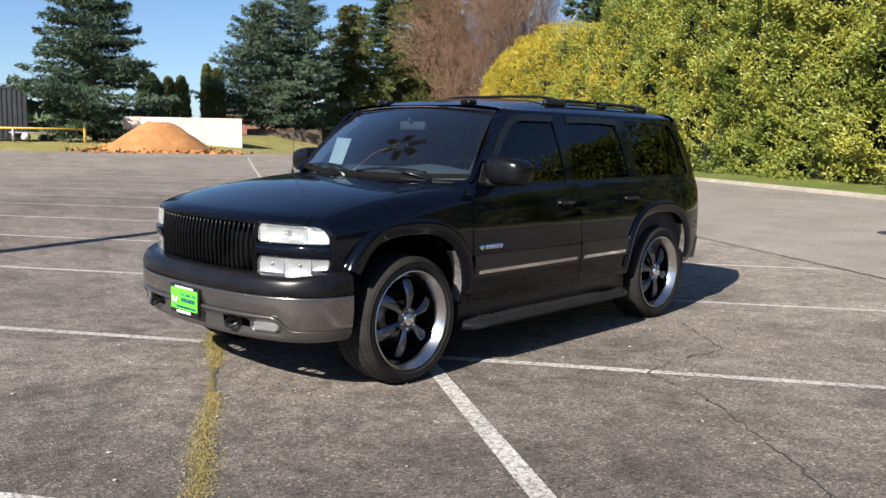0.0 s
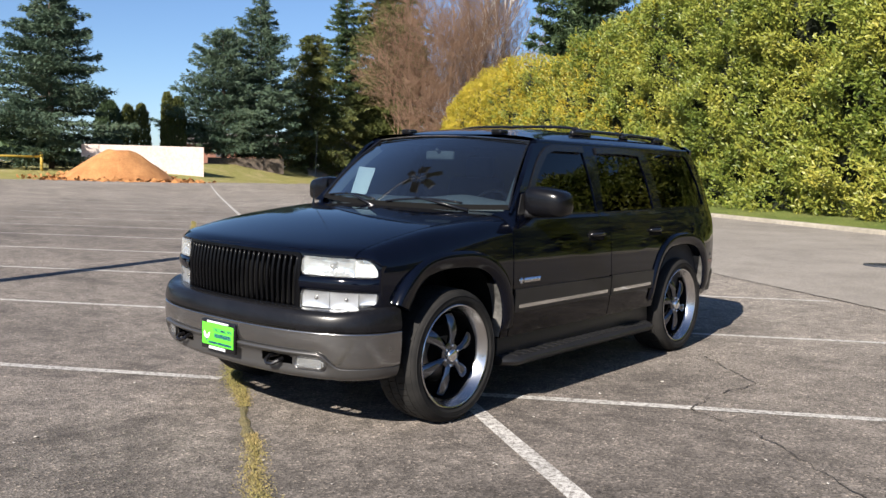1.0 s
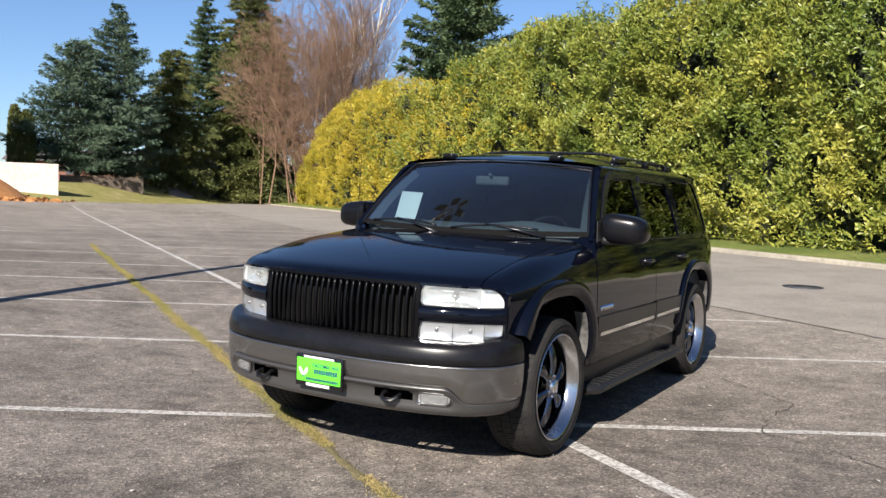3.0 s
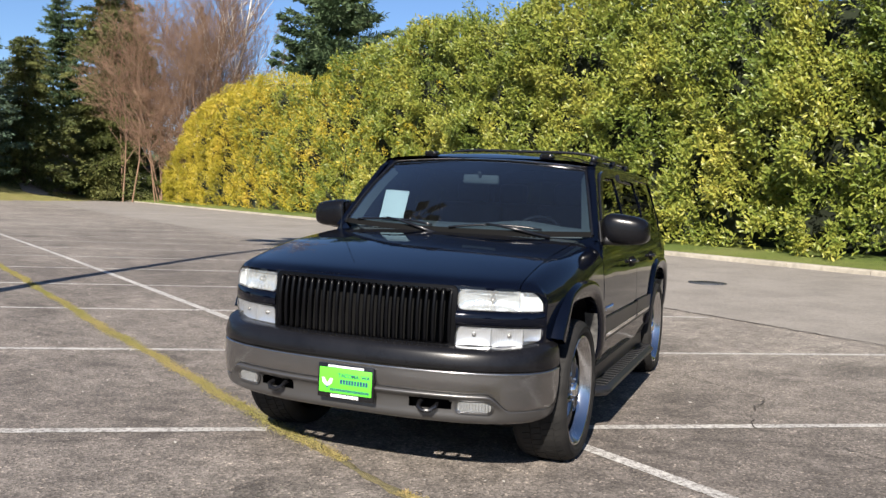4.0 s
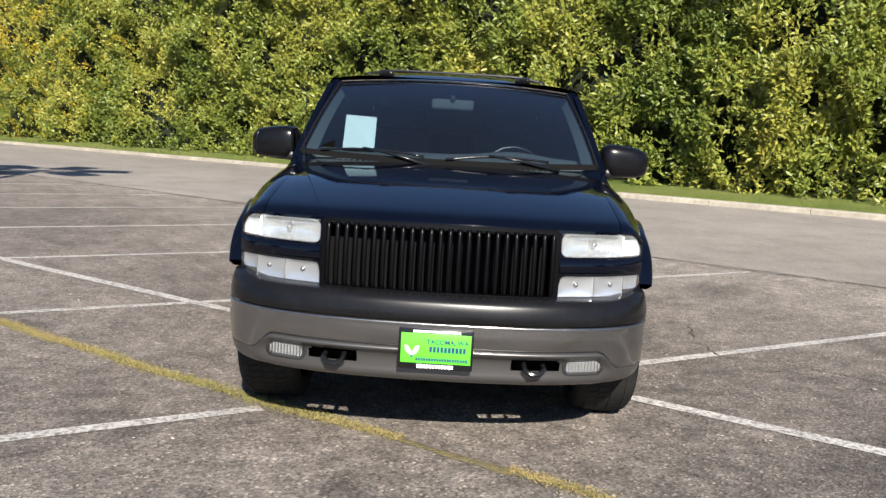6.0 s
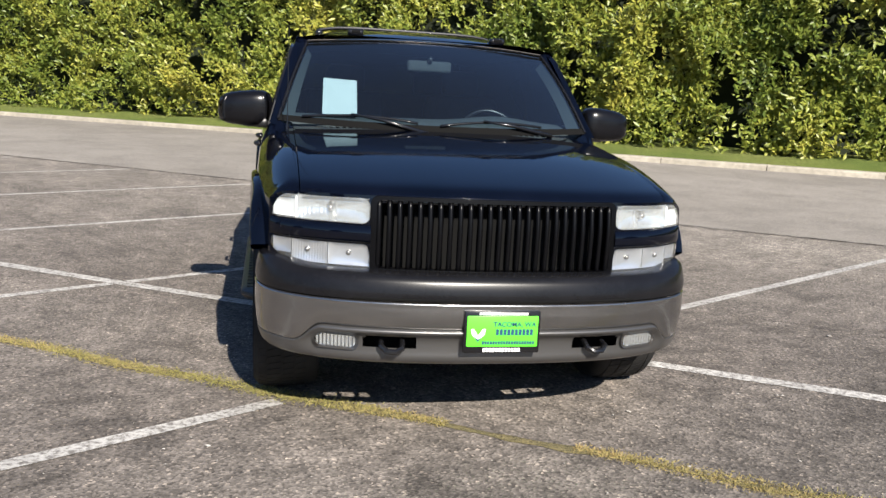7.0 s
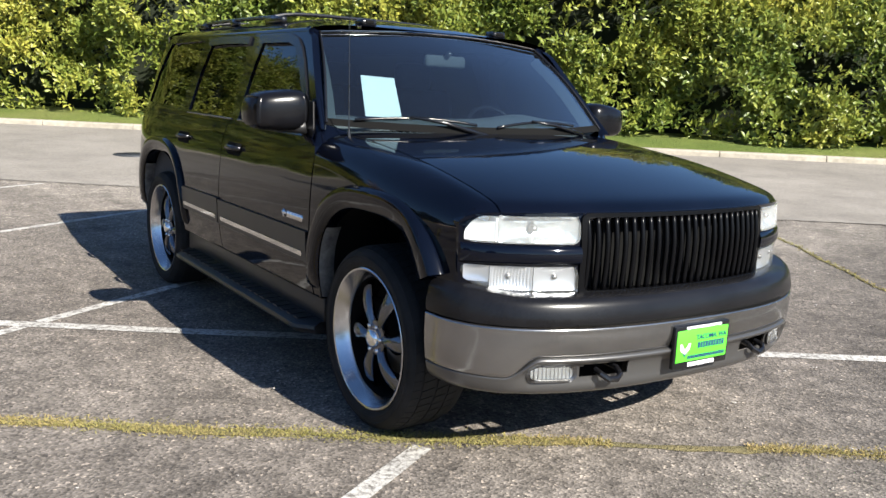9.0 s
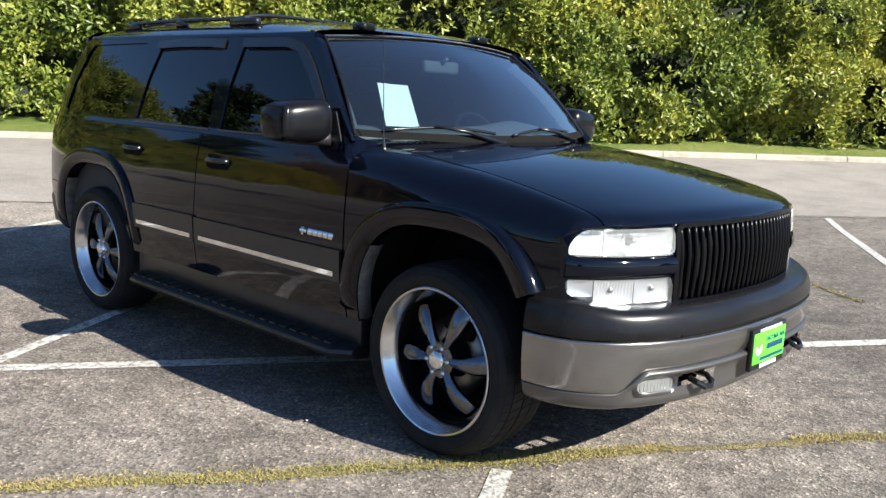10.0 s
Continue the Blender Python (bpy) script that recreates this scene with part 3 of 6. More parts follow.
# near-black liner, its colour also standing for shade in hollows and underneath
LINER = mat("liner_shade_black", (0.005, 0.005, 0.005), 0.9, 0.0, 0.0, 0.1)
# dust grey, paled further to paint sunlight on the flange
DUSTY_LIT = noisy("dusty_lit_flange", (0.035, 0.034, 0.033), (0.17, 0.165, 0.155), 14, 0.6, bump=0.3, fine=60, dist=0.003)
TYRE = make_tread()
RIM = mat("polished_rim", (0.54, 0.54, 0.55), 0.22, 1.0)
SPOKE = mat("dark_spoke", (0.15, 0.157, 0.178), 0.2, 1.0)
STEEL = mat("brake_steel", (0.25, 0.24, 0.23), 0.4, 1.0)
TINTED = make_glass("tinted_glass", (0.012, 0.014, 0.018), 0.045, 4.6)
LENS = make_glass("lamp_glass", (0.96, 0.97, 0.97), 0.05)
CABIN = noisy("cabin_trim", (0.030, 0.030, 0.032), (0.045, 0.045, 0.047), 6, 0.8)
DASH = noisy("dash_grey", (0.085, 0.095, 0.098), (0.12, 0.13, 0.132), 8, 0.8)
PAPER = mat("paper_sheet", (0.80, 0.84, 0.80), 0.6)
PLATE_GREEN = mat("plate_green", (0.10, 0.68, 0.035), 0.35)
PLATE_BLUE = mat("plate_blue", (0.008, 0.05, 0.11), 0.5)
WHITE_INK = mat("white_ink", (0.8, 0.8, 0.8), 0.5)
RED_LENS = mat("red_lens", (0.25, 0.01, 0.01), 0.15)


def make_reflector():
    m = mat("lamp_reflector", (0.62, 0.65, 0.66), 0.24, 0.8)
    n = Nodes(m)
    w = n.add("ShaderNodeTexWave")
    w.inputs["Scale"].default_value = 14
    n.link(n.pos, w.inputs["Vector"])
    n.bump(w.outputs["Fac"], 0.12, 0.004)
    return m


def make_fog_silver():
    """Fluted mirror of a small lamp."""
    m = mat("fog_reflector", (0.62, 0.63, 0.63), 0.2, 0.75)
    n = Nodes(m)
    w = n.add("ShaderNodeTexWave")
    w.inputs["Scale"].default_value = 22
    n.link(n.pos, w.inputs["Vector"])
    n.bump(w.outputs["Fac"], 0.8, 0.008)
    return m


REFLECTOR = make_reflector()
FOG_SILVER = make_fog_silver()
SILVER = mat("lamp_silver", (0.66, 0.67, 0.70), 0.30, 0.85)
FOGGED = mat("hazy_lens", (0.62, 0.64, 0.64), 0.35)


def make_hazy_glass(name, tint, f0, bloom, rise=3.5):
    """Clear glass or old lamp plastic with a thin milky film."""
    m = make_glass(name, tint, f0, rise)
    t = m.node_tree
    out = t.nodes["Material Output"]
    clear = out.inputs[0].links[0].from_socket
    df, mx = t.nodes.new("ShaderNodeBsdfDiffuse"), t.nodes.new("ShaderNodeMixShader")
    df.inputs[0].default_value = (0.85, 0.88, 0.87, 1)
    mx.inputs[0].default_value = bloom
    t.links.new(clear, mx.inputs[1])
    t.links.new(df.outputs[0], mx.inputs[2])
    t.links.new(mx.outputs[0], out.inputs[0])
    return m


HAZY = make_hazy_glass("hazy_lamp_glass", (0.97, 0.98, 0.98), 0.05, 0.13)
CLEAR = make_hazy_glass("clear_lamp_glass", (0.97, 0.98, 0.98), 0.05, 0.05)
WINDSCREEN = make_hazy_glass("windscreen_glass", (0.46, 0.56, 0.61), 0.04, 0.003, 1.8)

# ---- vehicle body: shape functions (metres; y grows to the rear, front axle at y = 0) ----
WB = 2.946
SIDE = [(0.30, 0.915), (0.42, 0.935), (0.55, 0.962), (0.70, 0.973), (0.88, 0.972), (0.98, 0.966), (1.06, 0.958), (1.12, 0.945), (1.16, 0.930), (1.20, 0.912)]


def curve_table(v, table):
    """A smooth curve through a table's points."""
    n = len(table)
    k = 0
    while k < n - 2 and v > table[k + 1][0]:
        k += 1
    (a, fa), (b, fb) = table[k], table[k + 1]
    ma = (fb - table[k - 1][1]) / (b - table[k - 1][0]) if k > 0 else (fb - fa) / (b - a)
    mb = (table[k + 2][1] - fa) / (table[k + 2][0] - a) if k < n - 2 else (fb - fa) / (b - a)
    h = b - a
    t = min(1.0, max(0.0, (v - a) / h))
    return fa * (1 + 2 * t) * (1 - t) ** 2 + ma * h * t * (1 - t) ** 2 + fb * t * t * (3 - 2 * t) + mb * h * t * t * (t - 1)


def side_x(y, z):
    """Half width of the body's flank."""
    if z <= 1.20:
        x = curve_table(z, SIDE)
    else:
        t = (z - 1.20) / 0.48
        x = 0.912 - 0.122 * t - 0.022 * t * t
    if y < 0.10:
        x -= 0.066 * ((0.10 - y) / 0.65) ** 2.2
    if y > 3.1:
        x -= 0.085 * ((y - 3.1) / 0.65) ** 2.4
    return x


DZ = 0.012  # lift of the lamps and the hood's lip


def front_y(x, z=0.8):
    """The plan curve of the nose."""
    a = abs(x)
    return -0.835 + 0.20 * a * a + 0.19 * a ** 6 + 0.10 * max(0.0, z - 0.9)


def hood_z(x, y):
    """The hood's skin: a crowned sheet that rolls down to its lip along the nose."""
    a = min(abs(x), 0.80)
    f = front_y(a, 1.0) + 0.008
    edge = 0.030 * (a / 0.8) ** 2 + 0.011 * (a / 0.85) ** 6
    crown = edge * (1 - 0.4 * smooth((y - 0.05) / 0.5))
    lip = 0.997 + DZ - 0.009 * (a / 0.8) ** 2
    d = max(0.0, y - f)

    def ridge(v):
        return 1.153 + 0.112 * v - 0.010 * v * v + 0.032 * math.exp(-((v + 0.02) / 0.55) ** 2)
    drop = ridge(f) - edge - lip
    return ridge(y) - crown - drop * (0.45 * math.exp(-d / 0.022) + 0.55 * math.exp(-d / 0.22))


def roof_z(x, y):
    zc = curve_table(y, [(0.92, 1.708), (1.06, 1.742), (1.3, 1.775), (1.7, 1.80), (2.4, 1.81), (3.0, 1.80), (3.4, 1.772), (3.6, 1.74)])
    a = min(1.0, abs(x) / 0.735)
    return zc - max(0.0, zc - 1.698) * (0.42 * a ** 2 + 0.58 * a ** 5)


def poly_panel(outline, place, thick, step=0.06, holes=(), name="panel", inward=None):
    """A curved panel: a flat outline (u, v) cut into strips and laid on a surface, with a thickness.

    place(u, v, d) gives the point at depth d under the surface."""
    from mathutils.geometry import tessellate_polygon
    loops = [[Vector((u, v, 0)) for u, v in outline]] + [[Vector((u, v, 0)) for u, v in h] for h in holes]
    flat = [p for l in loops for p in l]
    bm = bmesh.new()
    vs = [bm.verts.new(p) for p in flat]
    for t in tessellate_polygon(loops):
        try:
            bm.faces.new([vs[i] for i in t])
        except ValueError:
            pass
    us, vv = [p.x for p in flat], [p.y for p in flat]
    for lo, hi, ax in ((min(us), max(us), 0), (min(vv), max(vv), 1)):
        n = max(1, int((hi - lo) / step))
        for i in range(1, n):
            c = lo + (hi - lo) * i / n
            co, no = (Vector((c, 0, 0)), Vector((1, 0, 0))) if ax == 0 else (Vector((0, c, 0)), Vector((0, 1, 0)))
            bmesh.ops.bisect_plane(bm, geom=bm.verts[:] + bm.edges[:] + bm.faces[:], plane_co=co, plane_no=no, dist=1e-6)
    bmesh.ops.remove_doubles(bm, verts=bm.verts, dist=1e-5)
    bmesh.ops.recalc_face_normals(bm, faces=bm.faces)
    rim = [e for e in bm.edges if len(e.link_faces) == 1]
    inner = {}
    flatco = {v: v.co.copy() for v in bm.verts}
    edge_v = {v for e in rim for v in e.verts}
    for v in edge_v:
        inner[v] = bm.verts.new(place(flatco[v].x, flatco[v].y, thick))
    for v, c in flatco.items():
        v.co = place(c.x, c.y, 0.0)
    for e in rim:
        a, b = e.verts
        f = bm.faces.new((a, b, inner[b], inner[a]))
        f.smooth = False
    bmesh.ops.recalc_face_normals(bm, faces=bm.faces)
    return bm


def flank(s, proud=0.0):
    return lambda u, v, d: Vector((s * (side_x(u, v) + proud - d), u, v))


def nose(proud=0.0, lean=0.0):
    return lambda u, v, d: Vector((u, front_y(u, v) - proud + d + lean * (v - 0.8), v))


def fix_normals(bm, centre):
    """Faces look away from a point inside."""
    c = Vector(centre)
    for f in bm.faces:
        if f.normal.dot(f.calc_center_median() - c) < 0:
            f.normal_flip()
    return bm


def rounded(u0, u1, v0, v1, r, n=5):
    pts = []
    for cu, cv, a0 in ((u1 - r, v1 - r, 0), (u0 + r, v1 - r, 90), (u0 + r, v0 + r, 180), (u1 - r, v0 + r, 270)):
        for i in range(n + 1):
            a = radians(a0 + 90 * i / n)
            pts.append((cu + r * math.cos(a), cv + r * math.sin(a)))
    return pts


ARCH_N = 2.8


def arch(cy, rx, rz, cz=0.40, z0=0.42, n=22):
    """The outline of a wheel opening from its front foot over the top to its rear foot."""
    pts = []
    for i in range(n + 1):
        a = math.pi * i / n
        co, si = math.cos(a), math.sin(a)
        y = cy - rx * math.copysign(abs(co) ** (2 / ARCH_N), co)
        z = cz + rz * abs(si) ** (2 / ARCH_N)
        pts.append((y, max(z, z0)))
    return pts


def arch_out(y, z, cy, rx, rz, cz=0.40):
    """The outward direction at a point of that outline."""
    u, v = (y - cy) / rx, max(0.0, (z - cz) / rz)
    return Vector((math.copysign(abs(u) ** (ARCH_N - 1), u) / rx, v ** (ARCH_N - 1) / rz)).normalized()


suv = new("suv")
tagged(suv, "glossy black sport utility vehicle with polished wheels parked on asphalt", "car")
# the body sags a little towards its driver's side on its springs
LEAN = Matrix.Translation((0, 0, 1.0)) @ Matrix.Rotation(radians(0.8), 4, "Y") @ Matrix.Translation((0, 0, -1.0))
suv.matrix_basis = LEAN


def car(name, bm, material, label="", parent=None, angle=40):
    return part(name, bm, material, parent or suv, label, angle=angle)


def grid_surface(us, vs, fn):
    bm = bmesh.new()
    g = [[bm.verts.new(fn(u, v)) for u in us] for v in vs]
    for a, b in zip(g, g[1:]):
        for i in range(len(us) - 1):
            bm.faces.new((a[i], a[i + 1], b[i + 1], b[i]))
    return bm


def span(a, b, n):
    return [a + (b - a) * i / n for i in range(n + 1)]


INSIDE = (0, 1.5, 0.8)
# hood
HX = 0.785


def hood_point(u, v):
    y0 = front_y(u, 1.0) + 0.008
    y = y0 + (0.47 + 0.10 * (u / HX) ** 2 - y0) * v ** 2.2
    return Vector((u, y, hood_z(u, y)))


bm = grid_surface(span(-HX, HX, 64), span(0, 1, 44), hood_point)
lipe = [e for e in bm.edges if len(e.link_faces) == 1]
r = bmesh.ops.extrude_edge_only(bm, edges=lipe)
for v in [g for g in r["geom"] if isinstance(g, bmesh.types.BMVert)]:
    v.co.z -= 0.03
car("hood", fix_normals(bm, INSIDE), PAINT, angle=62)
bm = bmesh.new()
tube(bm, [(u, front_y(u, 1.0) + 0.001, 0.984 + DZ - 0.012 * (u / 0.6) ** 2) for u in span(-0.47, 0.47, 30)], 0.0045, 8)
car("hood_trim", bm, SPOKE, "thin bright strip under the hood lip")

def shoulder(y):
    """Height at which the fender's top turns into the flank."""
    return 0.915 + 0.140 * smooth((y + 0.50) / 1.05)


for s in (-1, 1):
    # fender: rolled top, then the flank with its wheel opening
    def roll(u, v, s=s):
        y = -0.56 + (0.536 + 0.56) * v
        xe, ze = HX + 0.004, hood_z(HX, y) - 0.002
        z1 = shoulder(y)
        x1 = side_x(y, z1)
        a = u * math.pi / 2
        return Vector((s * (xe + (x1 - xe) * math.sin(a)), y, z1 + (ze - z1) * abs(math.cos(a))))

    # cap over the lamps, the same sheet carried round to the nose
    def brow(u, v, s=s):
        a = u * math.pi / 2
        z1 = shoulder(-0.56)
        x1 = side_x(-0.56, z1)
        xo, zo = 0.905 + (x1 - 0.905) * v, 0.950 + (z1 - 0.950) * v
        x = HX + 0.004 + (xo - HX - 0.004) * math.sin(a)
        fy = front_y(x, 0.98) + 0.004
        y = fy + (-0.56 - fy) * v
        yi = front_y(HX, 0.98) + 0.004
        ze = hood_z(HX, yi + (-0.56 - yi) * v) - 0.002
        return Vector((s * x, y, zo + (ze - zo) * abs(math.cos(a))))

    nb = 10
    bm = grid_surface(span(0, 1, 14), [-1 + i / nb for i in range(nb)] + span(0, 1, 40), lambda u, v: brow(u, v + 1) if v < 0 else roll(u, v))
    fender_cap = brow
    lower = [(-0.555, 0.735), (-0.46, 0.735)] + [p for p in arch(0, 0.462, 0.520, 0.40, 0.44) if p[1] > 0.735 or p[0] > 0] + [(0.535, 0.44)] + [(y, shoulder(y)) for y in span(0.535, -0.555, 14)]
    pb = poly_panel(lower, flank(s), 0.03)
    me = bpy.data.meshes.new("tmp")
    pb.to_mesh(me)
    pb.free()
    bm.from_mesh(me)
    bpy.data.meshes.remove(me)
    bmesh.ops.remove_doubles(bm, verts=bm.verts, dist=0.004)
    car("fender", fix_normals(bm, (0, 0.4, 0.8)), PAINT)
    # strip that closes the fender up to the screen pillar
    ca, cb = Vector((s * HX, 0.53, hood_z(HX, 0.53))), Vector((s * side_x(0.536, shoulder(0.536)), 0.536, shoulder(0.536)))
    cd, cc = Vector((s * 0.870, 0.625, 1.236)), Vector((s * side_x(0.63, 1.20), 0.63, 1.20))
    bm = grid_surface(span(0, 1, 6), span(0, 1, 6), lambda u, v: ca.lerp(cb, u).lerp(cd.lerp(cc, u), v) + Vector((s * 0.012, 0, 0.014)) * math.sin(u * math.pi))
    car("cowl_side", fix_normals(bm, (0, 0.6, 0.8)), PAINT)
    # doors
    d1 = [(0.542, 0.44), (1.765, 0.44), (1.750, 0.80), (1.735, 1.168), (0.635, 1.168), (0.56, 1.13), (0.542, 1.10)]
    car("front_door", fix_normals(poly_panel(d1, flank(s, 0.002), 0.03), INSIDE), PAINT)
    ra = [p for p in arch(WB, 0.470, 0.515, 0.40, 0.44)]
    front_half = [p for p in ra if p[0] < 2.62]
    d2 = [(1.773, 0.44), front_half[0]] + front_half[1:] + [(2.66, 0.86), (2.70, 1.00), (2.70, 1.168), (1.743, 1.168), (1.758, 0.80)]
    car("rear_door", fix_normals(poly_panel(d2, flank(s, 0.002), 0.03), INSIDE), PAINT)
    back_half = [p for p in ra if p[0] > 2.66]
    q = [(2.668, 0.862)] + back_half + [(3.50, 0.44), (3.72, 0.47), (3.735, 0.80), (3.72, 1.168), (2.708, 1.168), (2.708, 1.0)]
    car("quarter_panel", fix_normals(poly_panel(q, flank(s), 0.03), INSIDE), PAINT)
    # flank above the belt, with its three windows
    w1 = [(0.765, 1.212), (1.625, 1.198), (1.615, 1.42), (1.585, 1.622), (1.53, 1.636), (1.19, 1.632), (1.09, 1.606), (0.955, 1.525), (0.80, 1.35)]
    w2 = [(1.715, 1.198), (2.505, 1.210), (2.470, 1.44), (2.420, 1.612), (2.385, 1.628), (1.82, 1.636), (1.780, 1.618), (1.740, 1.42)]
    w3 = [(2.645, 1.214), (3.51, 1.225), (3.46, 1.40), (3.33, 1.60), (3.28, 1.638), (2.62, 1.648), (2.575, 1.640), (2.565, 1.60), (2.60, 1.45)]
    upper = [(0.63, 1.170), (3.72, 1.170), (3.70, 1.30), (3.62, 1.45), (3.46, 1.64), (3.40, 1.674), (1.035, 1.674), (0.97, 1.640), (0.62, 1.25)]
    frame_ob = car("window_frame", fix_normals(poly_panel(upper, flank(s), 0.035, 0.05, (w1, w2, w3)), INSIDE), PAINT)
    for nm, w in (("front_window", w1), ("rear_window", w2), ("quarter_window", w3)):
        g = poly_panel(w, lambda u, v, d, s=s: Vector((s * (side_x(u, v) - 0.010 - d), u, v)), 0.004, 0.08)
        car(nm, fix_normals(g, INSIDE), TINTED, "dark tinted side window", frame_ob)
    # belt seals and rain guards
    for a, b in ((0.765, 1.625), (1.715, 2.505)):
        bm = bmesh.new()
        tube(bm, [(s * (side_x(y, 1.20) + 0.003), y, 1.205 - 0.01 * smooth((y - 0.8) / 0.8)) for y in span(a, b, 6)], 0.006, 6)
        car("belt_seal", bm, SATIN)
    for pts in ([(0.79, 1.33), (0.87, 1.425), (0.955, 1.52), (1.03, 1.585), (1.10, 1.628), (1.20, 1.652), (1.58, 1.652)], [(1.76, 1.648), (1.9, 1.655), (2.2, 1.655), (2.44, 1.645)]):
        out = [(u, v + 0.012) for u, v in pts] + [(u + 0.022 * (v < 1.6), v - 0.033) for u, v in reversed(pts)]
        bm = poly_panel(out, lambda u, v, d, s=s: Vector((s * (side_x(u, v) + 0.010 + 0.006 * smooth((u - 0.9) / 0.3) - d), u, v)), 0.02, 0.05)
        car("rain_guard", fix_normals(bm, INSIDE), SATIN, "smoked plastic rain guard over the window")
    # mouldings and bright strips
    for a, b in ((0.548, 1.738), (1.752, 2.405)):
        m1 = [(a, 0.598), (b - 0.005, 0.598), (b, 0.62), (b, 0.735), (a, 0.742)]
        car("door_moulding", fix_normals(poly_panel(m1, flank(s, 0.016), 0.018, 0.1), INSIDE), PLASTIC)
    for a, b in ((0.585, 1.690), (1.775, 2.36)):
        m1 = [(a, 0.622), (b, 0.622), (b, 0.645), (a, 0.645)]
        car("chrome_strip", fix_normals(poly_panel(m1, flank(s, 0.021), 0.006, 0.1), INSIDE), CHROME, "thin bright metal side strip")
    # badge as plain shapes
    badge = new("badge")
    badge.parent = suv
    badge["label"] = "small silver badge of plain shapes"
    bowtie = [(0, 0.012), (0.012, 0.012), (0.012, 0.0), (0.03, 0.0), (0.03, 0.012), (0.044, 0.012), (0.044, 0.026), (0.03, 0.026), (0.03, 0.036), (0.012, 0.036), (0.012, 0.026), (0, 0.026)]
    y_b = 0.60 if s > 0 else 0.84
    sg = 1 if s > 0 else -1
    part("emblem", fix_normals(poly_panel([(y_b + sg * u, 0.775 + v) for u, v in bowtie], flank(s, 0.006), 0.006, 0.1), INSIDE), CHROME, badge)
    for k in range(5):
        y0 = y_b + sg * (0.055 + k * 0.036)
        y1 = y0 + sg * 0.029
        part("bar", fix_normals(poly_panel([(y0, 0.778), (y1, 0.778), (y1 + sg * 0.004, 0.808), (y0 + sg * 0.004, 0.808)], flank(s, 0.005), 0.005, 0.1), INSIDE), CHROME, badge)
    # door handles
    for y0 in (1.545, 2.44):
        hd = new("door_handle")
        hd.parent = suv
        cup = poly_panel(rounded(y0 - 0.105, y0 + 0.105, 1.005, 1.075, 0.025), flank(s, 0.004), 0.004, 0.1)
        part("handle_cup", fix_normals(cup, INSIDE), LINER, hd)
        bm = bmesh.new()
        tube(bm, [(s * (side_x(y, 1.05) + o), y, 1.048) for y, o in ((y0 - 0.095, 0.002), (y0 - 0.07, 0.026), (y0, 0.032), (y0 + 0.07, 0.026), (y0 + 0.095, 0.002))], 0.014, 8)
        part("grip", bm, SATIN, hd)
    # flares round the wheel openings
    for cy, rx, rz, z0, lab in ((0.0, 0.462, 0.520, 0.45, "front"), (WB, 0.470, 0.515, 0.45, "rear")):
        path = arch(cy, rx, rz, 0.40, z0, 30)
        if cy == 0.0:
            path = [p for p in path if p[1] > 0.70 or p[0] > 0]
        bm = bmesh.new()
        rows = []
        for (y, z) in path:
            d = arch_out(y, z, cy, rx, rz)
            row = []
            for w, o in ((0.0, -0.06), (-0.004, 0.002), (0.002, 0.010), (0.040, 0.020), (0.074, 0.027), (0.088, 0.021), (0.094, -0.004)):
                yy, zz = y + d.x * w, z + d.y * w
                row.append(bm.verts.new((s * (side_x(max(-0.62, yy), zz) + o + (0.032 * smooth((-0.22 - y) / 0.2) if o > 0 and cy == 0.0 else 0.0)), yy, zz)))
            rows.append(row)
        for row in (rows[-1:] if cy == 0.0 else (rows[0], rows[-1])):
            base = row[0].co.copy()
            for v in row:
                v.co = Vector((math.copysign(min(abs(v.co.x), abs(base.x) + 0.03), v.co.x), v.co.y, v.co.z))
        for a, b in zip(rows, rows[1:]):
            for i in range(6):
                bm.faces.new((a[i], a[i + 1], b[i + 1], b[i]))
        bmesh.ops.recalc_face_normals(bm, faces=bm.faces)
        car("wheel_flare", fix_normals(bm, (0, cy, 0.4)), PAINT, angle=60)
        # dusty flange inside the opening, behind the tyre, its grey lightened as if sunlit
        rows = [(y, z) for y, z in path if y > cy + 0.3 and 0.40 < z < 0.80]
        bm = grid_surface([0.0, 0.35, 1.0], rows, lambda u, p, s=s: Vector((s * (side_x(p[0], p[1]) - 0.004 - 0.075 * u), p[0] - 0.006 - 0.012 * math.sin(u * math.pi), p[1])))
        car("arch_flange", bm, DUSTY_LIT, "dusty flange inside the wheel opening, paled as if sunlit")
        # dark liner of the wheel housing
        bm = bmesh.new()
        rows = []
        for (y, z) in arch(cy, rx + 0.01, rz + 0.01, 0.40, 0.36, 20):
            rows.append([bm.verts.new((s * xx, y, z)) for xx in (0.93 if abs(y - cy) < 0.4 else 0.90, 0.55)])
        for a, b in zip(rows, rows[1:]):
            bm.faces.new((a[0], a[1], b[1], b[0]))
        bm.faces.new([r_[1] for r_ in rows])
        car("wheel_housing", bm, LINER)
    # rocker and running board
    bm = bmesh.new()
    box(bm, min(s * 0.86, s * 0.925), max(s * 0.86, s * 0.925), 0.46, 2.46, 0.30, 0.45, 0.015)
    car("rocker", bm, PLASTIC)
    prof = [(0.86, 0.310), (0.93, 0.330), (1.01, 0.328), (1.040, 0.312), (1.045, 0.296), (1.02, 0.272), (0.88, 0.262)]
    bm = bmesh.new()
    rows = []
    for t in span(0, 1, 24):
        y = 0.46 + 1.96 * t
        pull = 0.07 * (smooth((0.04 - t) / 0.04) + smooth((t - 0.96) / 0.04))
        rows.append([bm.verts.new((s * (x - pull * (x > 0.9)), y, z)) for x, z in prof])
